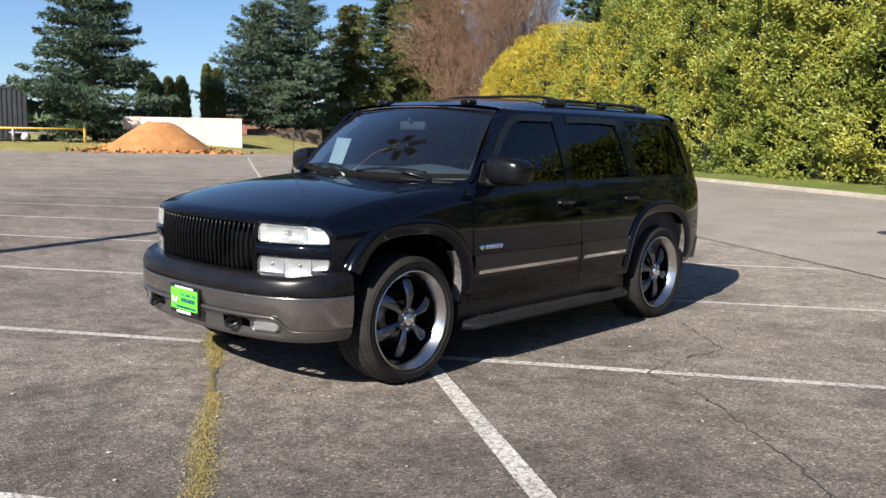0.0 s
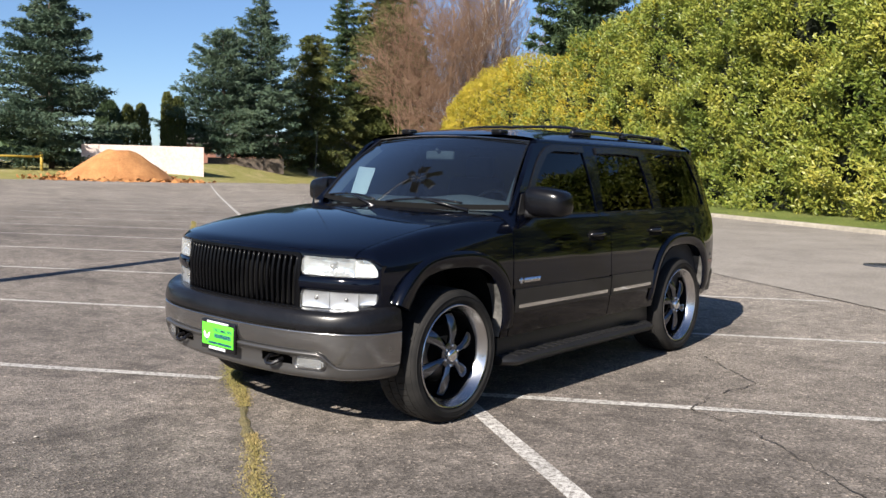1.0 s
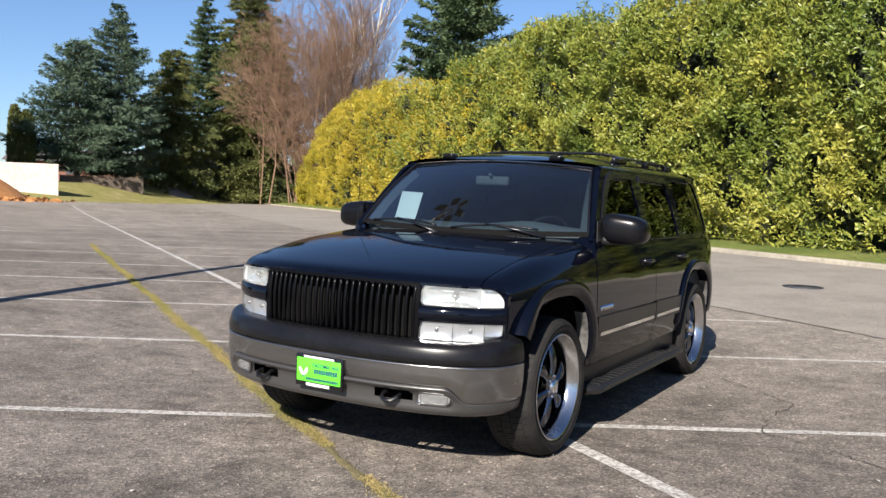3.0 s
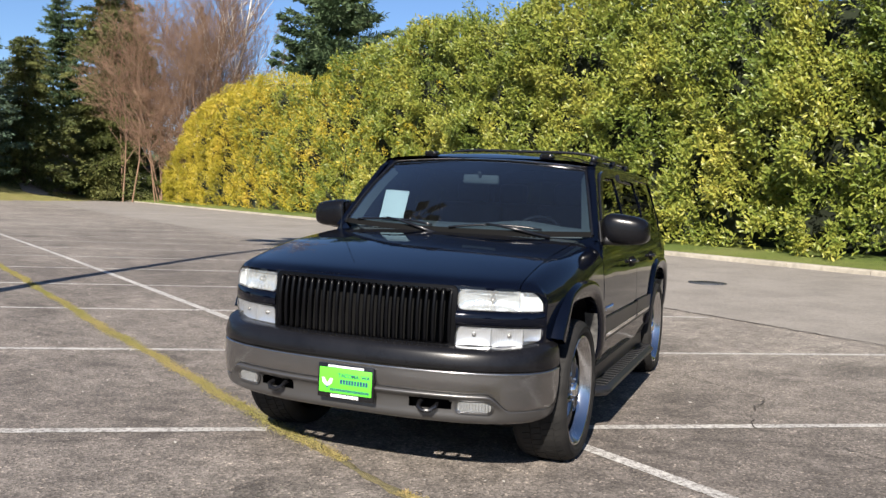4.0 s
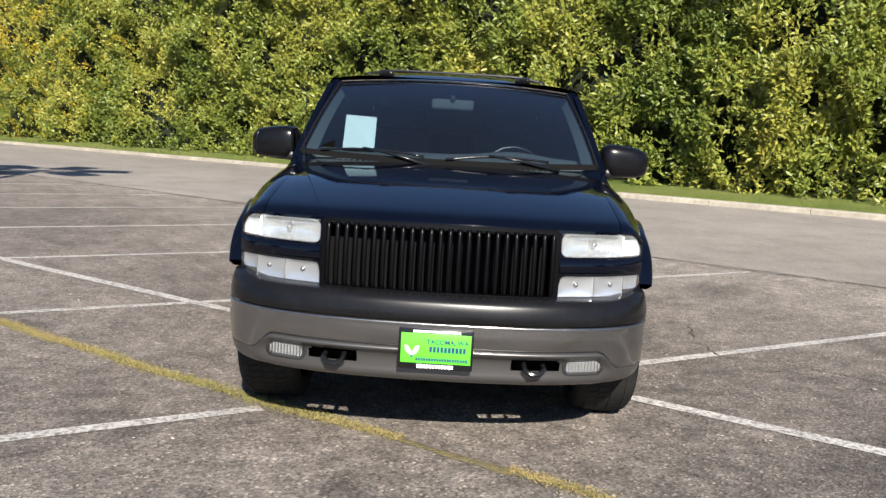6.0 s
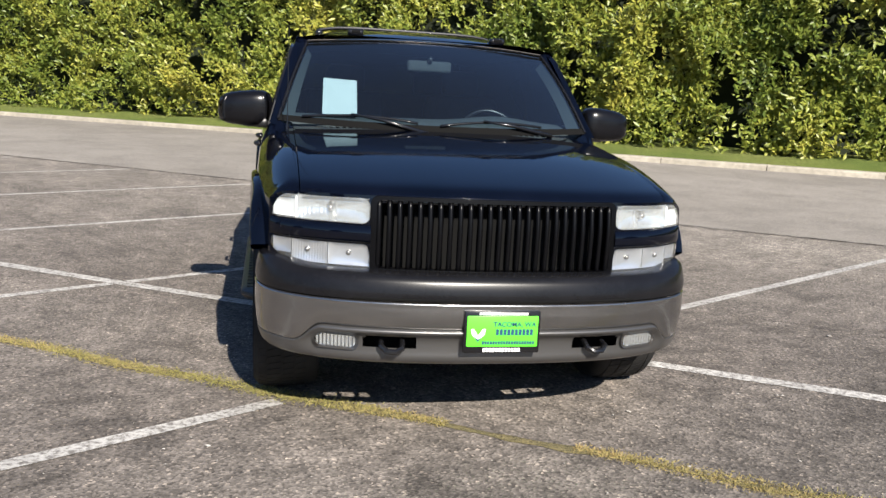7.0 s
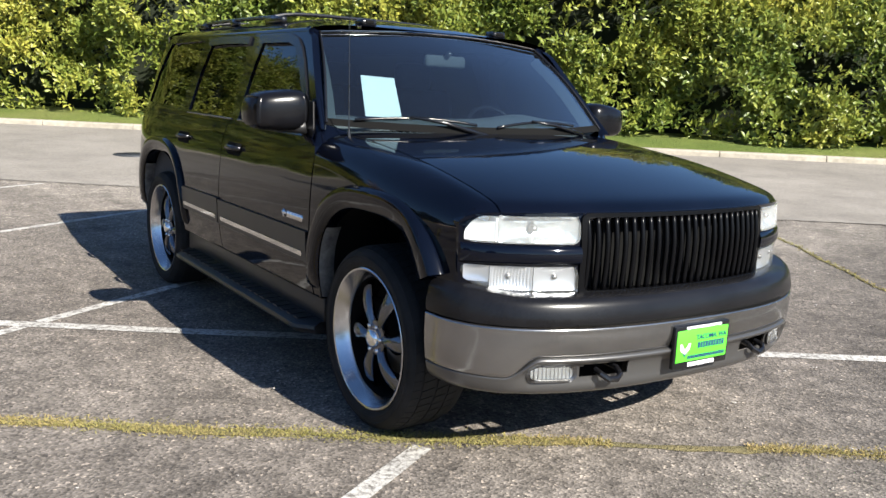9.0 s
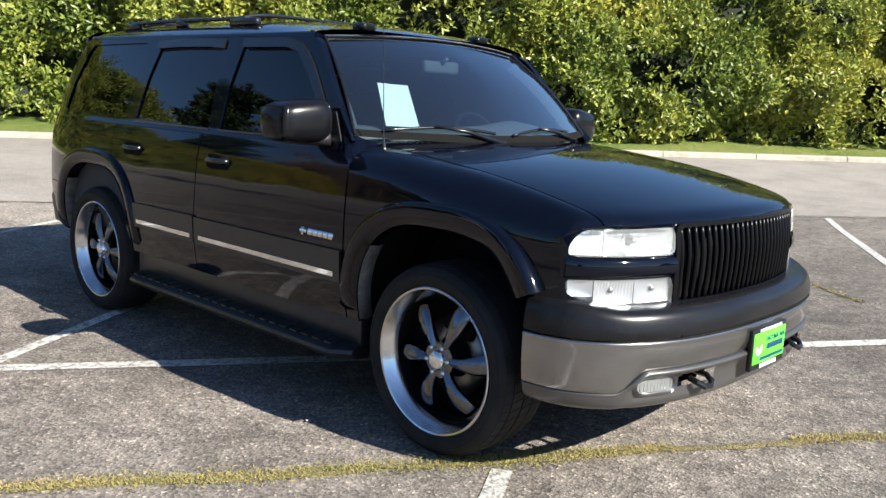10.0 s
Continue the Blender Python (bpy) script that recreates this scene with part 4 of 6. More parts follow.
    for a, b in zip(rows, rows[1:]):
        for i in range(len(prof)):
            j = (i + 1) % len(prof)
            bm.faces.new((a[i], a[j], b[j], b[i]))
    bm.faces.new(rows[0])
    bm.faces.new(rows[-1][::-1])
    bmesh.ops.recalc_face_normals(bm, faces=bm.faces)
    board = car("running_board", bm, PLASTIC, "black ribbed running board")
    for k in range(22):
        bm = bmesh.new()
        y = 0.56 + k * 0.083
        box(bm, min(s * 0.925, s * 1.012), max(s * 0.925, s * 1.012), y, y + 0.045, 0.326, 0.333)
        part("tread_rib", bm, PLASTIC, board, shade=False)
    # screen pillar between the windscreen edge and the side
    def pillar(u, v, s=s):
        a = Vector((s * (0.865 - 0.165 * v), 0.615 + 0.435 * v, 1.235 + 0.435 * v + 0.008 * math.sin(v * math.pi)))
        y, z = 0.61 + 0.455 * v, 1.235 + 0.455 * v
        b = Vector((s * side_x(y, z), y, z))
        p = a.lerp(b, u)
        return p + Vector((s * 0.012, -0.012, 0.006)) * math.sin(u * math.pi)
    bm = grid_surface(span(0, 1, 6), span(-0.06, 1.02, 14), pillar)
    car("screen_pillar", fix_normals(bm, INSIDE), PAINT)
    # mirror
    mir = new("wing_mirror")
    mir.parent = suv
    bm = bmesh.new()
    bmesh.ops.create_cube(bm, size=1)
    bmesh.ops.subdivide_edges(bm, edges=bm.edges[:], cuts=7, use_grid_fill=True)
    for v in bm.verts:
        p = v.co * 2
        e = 3.5
        k = (abs(p.x) ** e + abs(p.y) ** e + abs(p.z) ** e) ** (1 / e)
        p = p / k
        taper = 1 - 0.10 * p.x
        y = p.y * (0.105 if p.y < 0 else 0.085)
        v.co = Vector((s * (1.040 + p.x * 0.146), 0.80 + y + 0.02 * p.x, 1.284 + p.z * 0.094 * taper - 0.008 * p.x))
    part("mirror_shell", fix_normals(bm, (s * 1.035, 0.80, 1.29)), MIRROR_BLACK, mir)
    bm = bmesh.new()
    tube(bm, [(s * 0.915, 0.72, 1.215), (s * 0.96, 0.745, 1.208), (s * 1.03, 0.775, 1.204), (s * 1.13, 0.80, 1.206)], [0.035, 0.026, 0.020, 0.010], 10)
    part("mirror_arm", bm, PLASTIC, mir)
    bm = bmesh.new()
    box(bm, min(s * 0.955, s * 1.13), max(s * 0.955, s * 1.13), 0.872, 0.890, 1.214, 1.345, 0.003)
    part("mirror_glass", bm, CHROME, mir)
    bm = poly_panel([(0.64, 1.205), (0.79, 1.205), (0.815, 1.34), (0.72, 1.33)], flank(s, 0.006), 0.02, 0.1)
    car("mirror_base", fix_normals(bm, INSIDE), PLASTIC)

# windscreen
def screen_point(u, v, push=0.0):
    a = abs(u)
    p0 = Vector((0.865 * u, 0.405 + 0.21 * u * u, 1.212 + 0.023 * u * u))
    p1 = Vector((0.70 * u, 0.965 + 0.085 * u * u, 1.702 - 0.030 * u * u))
    p = p0.lerp(p1, v)
    b = 0.055 * math.sin(v * math.pi) * (1 - 0.5 * a)
    return p + Vector((0, -0.6, 0.8)) * (b - push)


bm = grid_surface(span(-1, 1, 28), span(0, 1, 14), screen_point)
ws = car("windscreen", fix_normals(bm, INSIDE), WINDSCREEN, "clear laminated windscreen")
# dark frit and bright upper seal
for nm, v0, v1, push, mt in (("screen_seal", 0.985, 1.012, -0.006, SATIN), ("lower_frit", -0.01, 0.05, -0.002, LINER)):
    bm = grid_surface(span(-1, 1, 28), [v0, v1], lambda u, v, p=push: screen_point(u, v, p))
    car(nm, fix_normals(bm, INSIDE), mt, parent=ws)
bm = bmesh.new()
tube(bm, [screen_point(u, 1.0, -0.010) for u in span(-1, 1, 24)], 0.004, 6)
car("header_strip", bm, CHROME, "thin bright strip over the windscreen", ws)
for s in (-1, 1):
    bm = bmesh.new()
    tube(bm, [screen_point(s * 1.0, v, -0.006) for v in span(0, 1, 10)], 0.007, 6)
    car("side_seal", bm, SATIN, parent=ws)
# cowl grille
bm = grid_surface(span(-0.84, 0.84, 26), [0, 0.5, 1], lambda u, v: Vector((u, 0.475 + 0.10 * (u / HX) ** 2 - 0.02 + (0.0 - 0.02 + 0.06) * v - 0.03 * (u / 0.84) ** 2 * v, hood_z(min(abs(u), HX), 0.47) - 0.012 + 0.008 * v)))
cowl = car("cowl", fix_normals(bm, (0, 0.5, 0.5)), PLASTIC)
for k in range(44):
    u = -0.72 + k * 0.0335
    if abs(u) < 0.08:
        continue
    bm = bmesh.new()
    y = 0.466 + 0.10 * (u / HX) ** 2
    z = hood_z(min(abs(u), HX), 0.47)
    box(bm, u - 0.009, u + 0.009, y - 0.002, y + 0.035, z - 0.004, z + 0.006)
    part("cowl_slat", bm, PLASTIC, cowl, shade=False)

# roof
bm = grid_surface(span(-1, 1, 36), span(0, 1, 34), lambda u, v: (lambda x, y: Vector((x, y, roof_z(x, y))))(0.735 * u, (0.96 + 0.085 * u * u) + (3.44 - 0.10 * abs(u) ** 4 - 0.96 - 0.085 * u * u) * v))
car("roof", fix_normals(bm, (0, 2, 1)), PAINT)
for s in (-1, 1):
    bm = grid_surface(span(0, 1, 6), span(1.03, 3.37, 26), lambda u, y, s=s: Vector((s * (0.735 + (side_x(y, 1.672) - 0.735) * math.sin(u * math.pi / 2)), y, 1.672 + (roof_z(0.735, y) - 1.672) * math.cos(u * math.pi / 2))))
    car("roof_gutter", fix_normals(bm, INSIDE), PAINT)

# rear: tailgate, glass, lamps, bumper
def rear_place(proud=0.0):
    def place(u, v, d):
        y = 3.80 + proud - d - 0.12 * abs(u / 0.9) ** 4 - (0.64 * max(0.0, v - 1.15) ** 1.3 if v > 1.15 else 0.0)
        return Vector((u, y, v))
    return place


def rear_half(z):
    return side_x(3.72, z) + 0.01


tail = [(-rear_half(z), z) for z in (0.48, 0.7, 0.95, 1.2, 1.4, 1.6)] + [(-0.76, 1.69), (-0.70, 1.725), (-0.5, 1.752), (0, 1.765), (0.5, 1.752), (0.70, 1.725), (0.76, 1.69)] + [(rear_half(z), z) for z in (1.6, 1.4, 1.2, 0.95, 0.7, 0.48)]
hole = [(-0.66, 1.20), (0.66, 1.20), (0.58, 1.62), (-0.58, 1.62)]
gate = car("tailgate", fix_normals(poly_panel(tail, rear_place(), 0.03, 0.1, (hole,)), INSIDE), PAINT)
car("tailgate_glass", fix_normals(poly_panel(hole, rear_place(-0.008), 0.004, 0.12), INSIDE), TINTED, parent=gate)
for s in (-1, 1):
    o = [(s * 0.70, 0.72), (s * 0.87, 0.72), (s * 0.87, 1.12), (s * 0.70, 1.12)]
    car("tail_lamp", fix_normals(poly_panel(o, rear_place(0.012), 0.02, 0.1), INSIDE), RED_LENS)
    # closing strip between flank and tail
    bm = grid_surface([0, 0.5, 1], span(0.47, 1.66, 16), lambda u, z, s=s: Vector((s * side_x(3.70, z), 3.70 if z < 1.3 else 3.70 - 0.85 * (z - 1.3) ** 1.2, z)).lerp(rear_place()(s * (rear_half(z) - 0.02), z, 0.0), u))
    car("rear_corner", fix_normals(bm, INSIDE), PAINT)
    m1 = [(3.50, 0.715), (3.70, 0.715), (3.70, 0.742), (3.50, 0.742)]
    car("side_marker", fix_normals(poly_panel(m1, flank(s, 0.006), 0.006, 0.1), INSIDE), RED_LENS, "small dark red side marker")
bm = bmesh.new()
prof = [(0.0, 0.46), (0.03, 0.62), (0.015, 0.66), (-0.08, 0.665)]
rows = []
for t in span(-1, 1, 30):
    a = t * math.pi / 2
    cx, cy = math.copysign(abs(math.sin(a)) ** 0.7, a) * 0.90, abs(math.cos(a)) ** 0.7
    rows.append([bm.verts.new((cx * (1 + o * 0.6), 3.58 + (0.40 + o) * cy, z)) for o, z in prof])
for a, b in zip(rows, rows[1:]):
    for i in range(len(prof) - 1):
        bm.faces.new((a[i], a[i + 1], b[i + 1], b[i]))
car("rear_bumper", fix_normals(bm, (0, 3.0, 0.5)), PLASTIC)

# ---- nose ----
def shelf(outline, proud, thick, material, name, label="", parent=None, holes=(), step=0.05):
    return car(name, fix_normals(poly_panel(outline, nose(proud), thick, step, holes), (0, 0.5, 0.8)), material, label, parent)


# black surround behind the lamps and grille
top = [(abs(p.x), p.z + 0.002) for p in (fender_cap(u, 0) for u in span(0, 1, 10))]
half = [(0.895, 0.675), (0.905, 0.80)] + top[::-1] + [(0.70, 0.990 + DZ), (0.4, 0.994 + DZ)]
sur = half + [(-u, v) for u, v in reversed(half)]
gh = rounded(-0.505, 0.505, 0.700, 0.998, 0.02)


def lamp_outline(s):
    """Upper lamp: rounded inner end, its outer top corner swept down."""
    pts = [(0.515 + 0.030 - 0.030 * math.cos(a), 0.880 + 0.030 - 0.030 * math.sin(a)) for a in span(0, math.pi / 2, 5)]
    pts += [(0.875, 0.880), (0.890, 0.884), (0.893, 0.893)]
    pts += [(0.893 - 0.050 * (1 - math.cos(a)) - 0.012 * math.sin(a), 0.900 + 0.074 * math.sin(a)) for a in span(0.15, math.pi / 2, 7)]
    pts += [(0.515 + 0.030 - 0.030 * math.sin(a), 0.980 - 0.030 + 0.030 * math.cos(a)) for a in span(0, math.pi / 2, 5)]
    return [(s * u, v + DZ) for u, v in pts]


def low_outline(s):
    """Lower lamp: its outer bottom corner swept up, the inner end leaning."""
    pts = [(0.500 + 0.024 - 0.024 * math.cos(a), 0.702 + 0.024 - 0.024 * math.sin(a)) for a in span(0, math.pi / 2, 5)]
    pts += [(0.780, 0.703), (0.825, 0.709), (0.862, 0.723), (0.888, 0.745), (0.896, 0.765), (0.896, 0.786), (0.888, 0.796)]
    pts += [(0.518 + 0.020 - 0.020 * math.sin(a), 0.797 - 0.020 + 0.020 * math.cos(a)) for a in span(0, math.pi / 2, 5)]
    return [(s * u, v + DZ) for u, v in pts]


def bowl(name, s, u0, u1, v0, v1, deep, material, parent, ribs):
    """A hollow mirror behind a lens, with upright flutes where it has them."""
    cu, hu, cv, hv = (u0 + u1) / 2, (u1 - u0) / 2, (v0 + v1) / 2, (v1 - v0) / 2

    def at(u, v):
        k = max(0.0, 1 - ((u - cu) / hu) ** 2) ** 0.8 * max(0.0, 1 - ((v - cv) / hv) ** 2) ** 0.6
        return Vector((s * u, front_y(u) + 0.008 + deep * k + ribs * math.sin(u * 600), v))
    return part(name, fix_normals(grid_surface(span(u0, u1, 44), span(v0, v1, 12), at), (s * cu, 9, cv)), material, parent)


lampR = [lamp_outline(s) for s in (-1, 1)]
lowR = [low_outline(s) for s in (-1, 1)]
surround = shelf(sur, 0.0, 0.06, PAINT, "nose_panel", "", None, [gh, *lampR, *lowR])
# grille: frame, bars, near-black sheet painting the shade of the space behind
bm = poly_panel(rounded(-0.512, 0.512, 0.700, 1.006, 0.03), nose(0.010), 0.04, 0.06, [rounded(-0.490, 0.490, 0.718, 0.990, 0.022)])
grille = car("grille", fix_normals(bm, (0, 0.5, 0.8)), BAR, "black grille of upright bars")
for k in range(25):
    u = -0.48 + k * 0.040
    bm = bmesh.new()
    tube(bm, [(u, front_y(u, z) + 0.004 - 0.010 * math.sin((z - 0.70) / 0.30 * math.pi), z) for z in span(0.706, 0.998, 8)], 0.0105, 8)
    part("grille_bar", bm, BAR, grille)
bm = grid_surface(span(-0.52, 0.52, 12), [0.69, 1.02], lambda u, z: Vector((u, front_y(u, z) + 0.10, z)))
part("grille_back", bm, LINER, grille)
# lamps
for s, big, low in ((-1, lampR[0], lowR[0]), (1, lampR[1], lowR[1])):
    hl = new("headlight")
    hl.parent = suv
    hl["label"] = "clear rectangular headlight with slightly hazy lens"
    # upper lamp: a deep fluted bowl, a wall, and the plain marker end
    bowl("reflector", s, 0.517, 0.795, 0.882 + DZ, 0.978 + DZ, 0.045, REFLECTOR, hl, 0.0022)
    bowl("side_reflector", s, 0.803, 0.888, 0.884 + DZ, 0.955 + DZ, 0.016, FOGGED, hl, 0.0)
    bm = bmesh.new()
    y_w = front_y(0.80)
    box(bm, min(s * 0.795, s * 0.803), max(s * 0.795, s * 0.803), y_w + 0.006, y_w + 0.05, 0.882 + DZ, 0.968 + DZ, 0.001)
    part("lamp_wall", bm, FOGGED, hl)
    bm = bmesh.new()
    tube(bm, [(s * 0.665, front_y(0.665) + 0.05, 0.930 + DZ), (s * 0.665, front_y(0.665) + 0.026, 0.930 + DZ)], [0.016, 0.010], 12)
    part("bulb_shield", bm, STEEL, hl)
    bm = poly_panel(big, nose(-0.052), 0.004, 0.03)
    part("housing", fix_normals(bm, (0, 0.5, 0.8)), REFLECTOR, hl)
    bm = poly_panel(big, nose(0.006), 0.05, 0.03)
    part("lens", fix_normals(bm, (0, 0.5, 0.8)), HAZY, hl)
    tl = new("turn_lamp")
    tl.parent = suv
    tl["label"] = "clear lower lamp with ribbed reflector"
    part("housing", fix_normals(poly_panel(low, nose(-0.044), 0.004, 0.03), (0, 0.5, 0.8)), REFLECTOR, tl)
    for u0, u1, ribs in ((0.504, 0.672, 0.0), (0.675, 0.812, 0.0012), (0.815, 0.886, 0.0)):
        bowl("reflector", s, u0, u1, (0.707 if u1 < 0.83 else 0.735) + DZ, 0.794 + DZ, 0.012, SILVER, tl, ribs)
    for u0 in (0.592, 0.752):
        bm = bmesh.new()
        bmesh.ops.create_uvsphere(bm, u_segments=12, v_segments=8, radius=0.011, matrix=Matrix.Translation((s * u0, front_y(u0) + 0.016, 0.757 + DZ)))
        part("bulb", bm, STEEL, tl)
    part("lens", fix_normals(poly_panel(low, nose(0.006), 0.045, 0.03), (0, 0.5, 0.8)), CLEAR, tl)
    bm = grid_surface(span(0.512, 0.902, 16), span(0, math.pi, 8), lambda u, a, s=s: Vector((s * u, front_y(u, 0.84) - 0.020 * math.sin(a) * smooth((0.93 - u) / 0.06), 0.838 + DZ - 0.036 * math.cos(a))))
    car("lamp_band", fix_normals(bm, (0, 0.5, 0.838)), PAINT)
    # fillet panel that wraps from the nose to the fender
    bm = grid_surface(span(0, 1, 6), span(0, 1, 10), lambda u, v, s=s: (lambda z: Vector((s * 0.900, front_y(0.90, z), z)).lerp(Vector((s * side_x(-0.555, z), -0.553, z)), u))(0.69 + (0.262 - 0.030 * u) * v))
    car("corner_panel", fix_normals(bm, (0, 0.3, 0.8)), PAINT)


# bumper: swept round the nose
def bumper_plan(t, o):
    """t from -1 to 1 along the bumper; o pushes outward."""
    a = t * math.pi / 2
    p = 2 / 2.5
    x = math.copysign(abs(math.sin(a)) ** p, a) * (0.950 + o)
    y = -0.452 - (0.478 + o) * abs(math.cos(a)) ** p
    return x, y


def bumper_band(prof, material, name, label="", lift=0.0):
    """A skin swept round the nose; its top rises by lift towards the wheels."""
    bm = bmesh.new()
    rows = []
    for t in span(-1, 1, 72):
        row = []
        for o, z in prof:
            x, y = bumper_plan(t, o)
            row.append(bm.verts.new((x, y, z + lift * smooth((abs(t) - 0.55) / 0.35) * smooth((z - prof[-1][1]) / 0.10))))
        rows.append(row)
    for a, b in zip(rows, rows[1:]):
        for i in range(len(prof) - 1):
            bm.faces.new((a[i], a[i + 1], b[i + 1], b[i]))
    return car(name, fix_normals(bm, (0, 0.3, 0.5)), material, label, angle=35)


bumper_band([(-0.16, 0.706), (-0.11, 0.714), (-0.07, 0.716), (-0.045, 0.714), (-0.024, 0.708), (-0.010, 0.697), (-0.002, 0.680), (0.003, 0.660), (0.007, 0.642), (0.008, 0.626), (0.004, 0.612), (-0.006, 0.604)], PAD, "bumper_pad", "black plastic top of the front bumper", 0.026)


# near-black tube laid on the surface, standing for a shaded gap
bm = bmesh.new()
tube(bm, [(*bumper_plan(t, 0.004), 0.617) for t in span(-0.36, 0.36, 40)], 0.0065, 6)
car("pad_slot", bm, LINER, "narrow dark slot over the bumper face")


def crease(x):
    """Height at which the bumper's face ends: low at the ends, raised over the lamps."""
    return 0.420 + 0.082 * smooth((0.815 - abs(x)) / 0.12)


def swept(profile, material, name, label, n=160, drop=None, angle=50):
    """A skin swept round the nose; profile(x) gives (push, height) from top to bottom."""
    bm = bmesh.new()
    rows = []
    for t in span(-1, 1, n):
        x0, _ = bumper_plan(t, 0)
        row = []
        for o, z in profile(x0):
            x, y = bumper_plan(t, o)
            row.append(bm.verts.new((x, y, z)))
        rows.append(row)
    for a, b in zip(rows, rows[1:]):
        for i in range(len(a) - 1):
            c = (a[i].co + a[i + 1].co + b[i].co + b[i + 1].co) / 4
            if drop and drop(c):
                continue
            bm.faces.new((a[i], a[i + 1], b[i + 1], b[i]))
    return car(name, fix_normals(bm, (0, 0.3, 0.5)), material, label, angle=angle)


def face_profile(x):
    zc = crease(x)
    rows = [(0.000, 0.606), (0.007, 0.6045), (0.010, 0.599), (0.008, 0.592)]
    for t in span(0, 1, 9)[1:]:
        rows.append((0.008 - 0.010 * t + 0.004 * math.sin(t * math.pi), 0.592 + (zc - 0.592) * t))
    return rows + [(-0.006, zc - 0.003), (-0.022, zc - 0.004)]


def fascia_profile(x):
    zc = crease(x)
    mid = smooth((0.79 - abs(x)) / 0.07)
    rows = []
    for w, om, oe in ((0, -0.022, -0.022), (0.01, -0.004, -0.006), (0.04, 0.006, -0.004), (0.08, 0.009, -0.004), (0.12, 0.006, -0.005), (0.16, -0.003, -0.006), (0.22, -0.017, -0.007), (0.28, -0.025, -0.008), (0.36, -0.028, -0.010), (0.44, -0.029, -0.012), (0.52, -0.029, -0.015), (0.60, -0.029, -0.018), (0.66, -0.028, -0.022), (0.72, -0.027, -0.027), (0.79, -0.028, -0.034), (0.86, -0.034, -0.045), (0.93, -0.05, -0.065), (1.0, -0.10, -0.11)):
        rows.append((oe + (om - oe) * mid, zc - 0.004 + (0.338 - zc) * w))
    return rows


def hook_hole(c):
    """The pocket behind each hook."""
    return 0.325 < abs(c.x) < 0.530 and 0.408 < c.z < 0.458


swept(face_profile, PEWTER, "bumper_face", "grey metallic front bumper face")
swept(fascia_profile, PEWTER_LOW, "lower_fascia", "grey lower bumper fascia, darkened for shade", drop=lambda c: hook_hole(c) or abs(c.x) > 0.80)
swept(fascia_profile, PEWTER_LOW, "valance", "grey valance end under the bumper, darkened for shade", drop=lambda c: c.x < 0.80)
swept(fascia_profile, PEWTER_LOW, "valance", "grey valance end under the bumper, darkened for shade", drop=lambda c: c.x > -0.80)
for s in (-1, 1):
    bm = grid_surface(span(0.24, 0.66, 10), [0.37, 0.48], lambda u, z, s=s: Vector((s * u, -0.79 + 0.20 * u * u, z)))
    car("bumper_recess", fix_normals(bm, (0, 0.3, 0.5)), LINER)
    fog = new("fog_lamp")
    fog.parent = suv
    fo = [(s * u, v) for u, v in rounded(0.560, 0.722, 0.406, 0.462, 0.022)]

    def fog_place(d0):
        return lambda u, v, d: Vector((u, bumper_plan(2 / math.pi * math.asin(min(1.0, (abs(u) / 0.950) ** 1.25)), 0)[1] + 0.014 + d0 + d, v))
    part("reflector", fix_normals(poly_panel(fo, fog_place(0.012), 0.004, 0.02), (0, 0.5, 0.4)), FOG_SILVER, fog)
    part("lens", fix_normals(poly_panel(fo, fog_place(0.0), 0.024, 0.03), (0, 0.5, 0.4)), LENS, fog)
    bz = [(s * u, v) for u, v in rounded(0.550, 0.732, 0.398, 0.470, 0.030)]
    part("bezel", fix_normals(poly_panel(bz, fog_place(0.004), 0.03, 0.03, [[(s * u, v) for u, v in rounded(0.562, 0.720, 0.408, 0.460, 0.020)]]), (0, 0.5, 0.4)), PEWTER_LOW, fog)
    # tow hook: a bent bar
    bm = bmesh.new()
    tube(bm, [(s * 0.38, -0.78, 0.440), (s * 0.38, -0.885, 0.438), (s * 0.385, -0.912, 0.420), (s * 0.41, -0.922, 0.408), (s * 0.445, -0.916, 0.410), (s * 0.465, -0.895, 0.426), (s * 0.462, -0.86, 0.433)], 0.012, 8)
    car("tow_hook", bm, SATIN, "black steel tow hook")

# plate with frame
plate = new("dealer_plate")
plate.parent = suv
plate["label"] = "bright green dealer plate in a black frame"
px0, px1, pz0, pz1, py = -0.148, 0.162, 0.413, 0.582, -0.952
bm = bmesh.new()
box(bm, px0, px1, py, py + 0.02, pz0, pz1, 0.004)
part("plate_frame", bm, SATIN, plate)
bm = bmesh.new()
box(bm, px0 + 0.010, px1 - 0.010, py - 0.003, py + 0.002, pz0 + 0.026, pz1 - 0.018, 0.002)
part("plate_face", bm, PLATE_GREEN, plate)


def ink(x0, x1, z0, z1, material, n=1, gap=0.25):
    w = (x1 - x0) / n
    for k in range(n):
        bm = bmesh.new()
        box(bm, x0 + k * w, x0 + (k + 1 - gap) * w, py - 0.0045, py - 0.001, z0, z1)
        part("printed_bar", bm, material, plate, shade=False)


ink(-0.02, 0.135, 0.487, 0.511, PLATE_BLUE, 10)
ink(-0.075, 0.142, 0.449, 0.462, PLATE_BLUE, 20)
ink(-0.07, 0.085, pz0 + 0.006, pz0 + 0.021, WHITE_INK, 12)
ink(-0.09, 0.11, pz1 - 0.014, pz1 - 0.004, WHITE_INK, 18)
bm = bmesh.new()
v = [bm.verts.new((x, py - 0.004, z)) for x, z in ((-0.122, 0.512), (-0.110, 0.512), (-0.092, 0.485), (-0.074, 0.512), (-0.062, 0.512), (-0.066, 0.490), (-0.092, 0.460), (-0.118, 0.490))]
bm.faces.new(v[::-1])
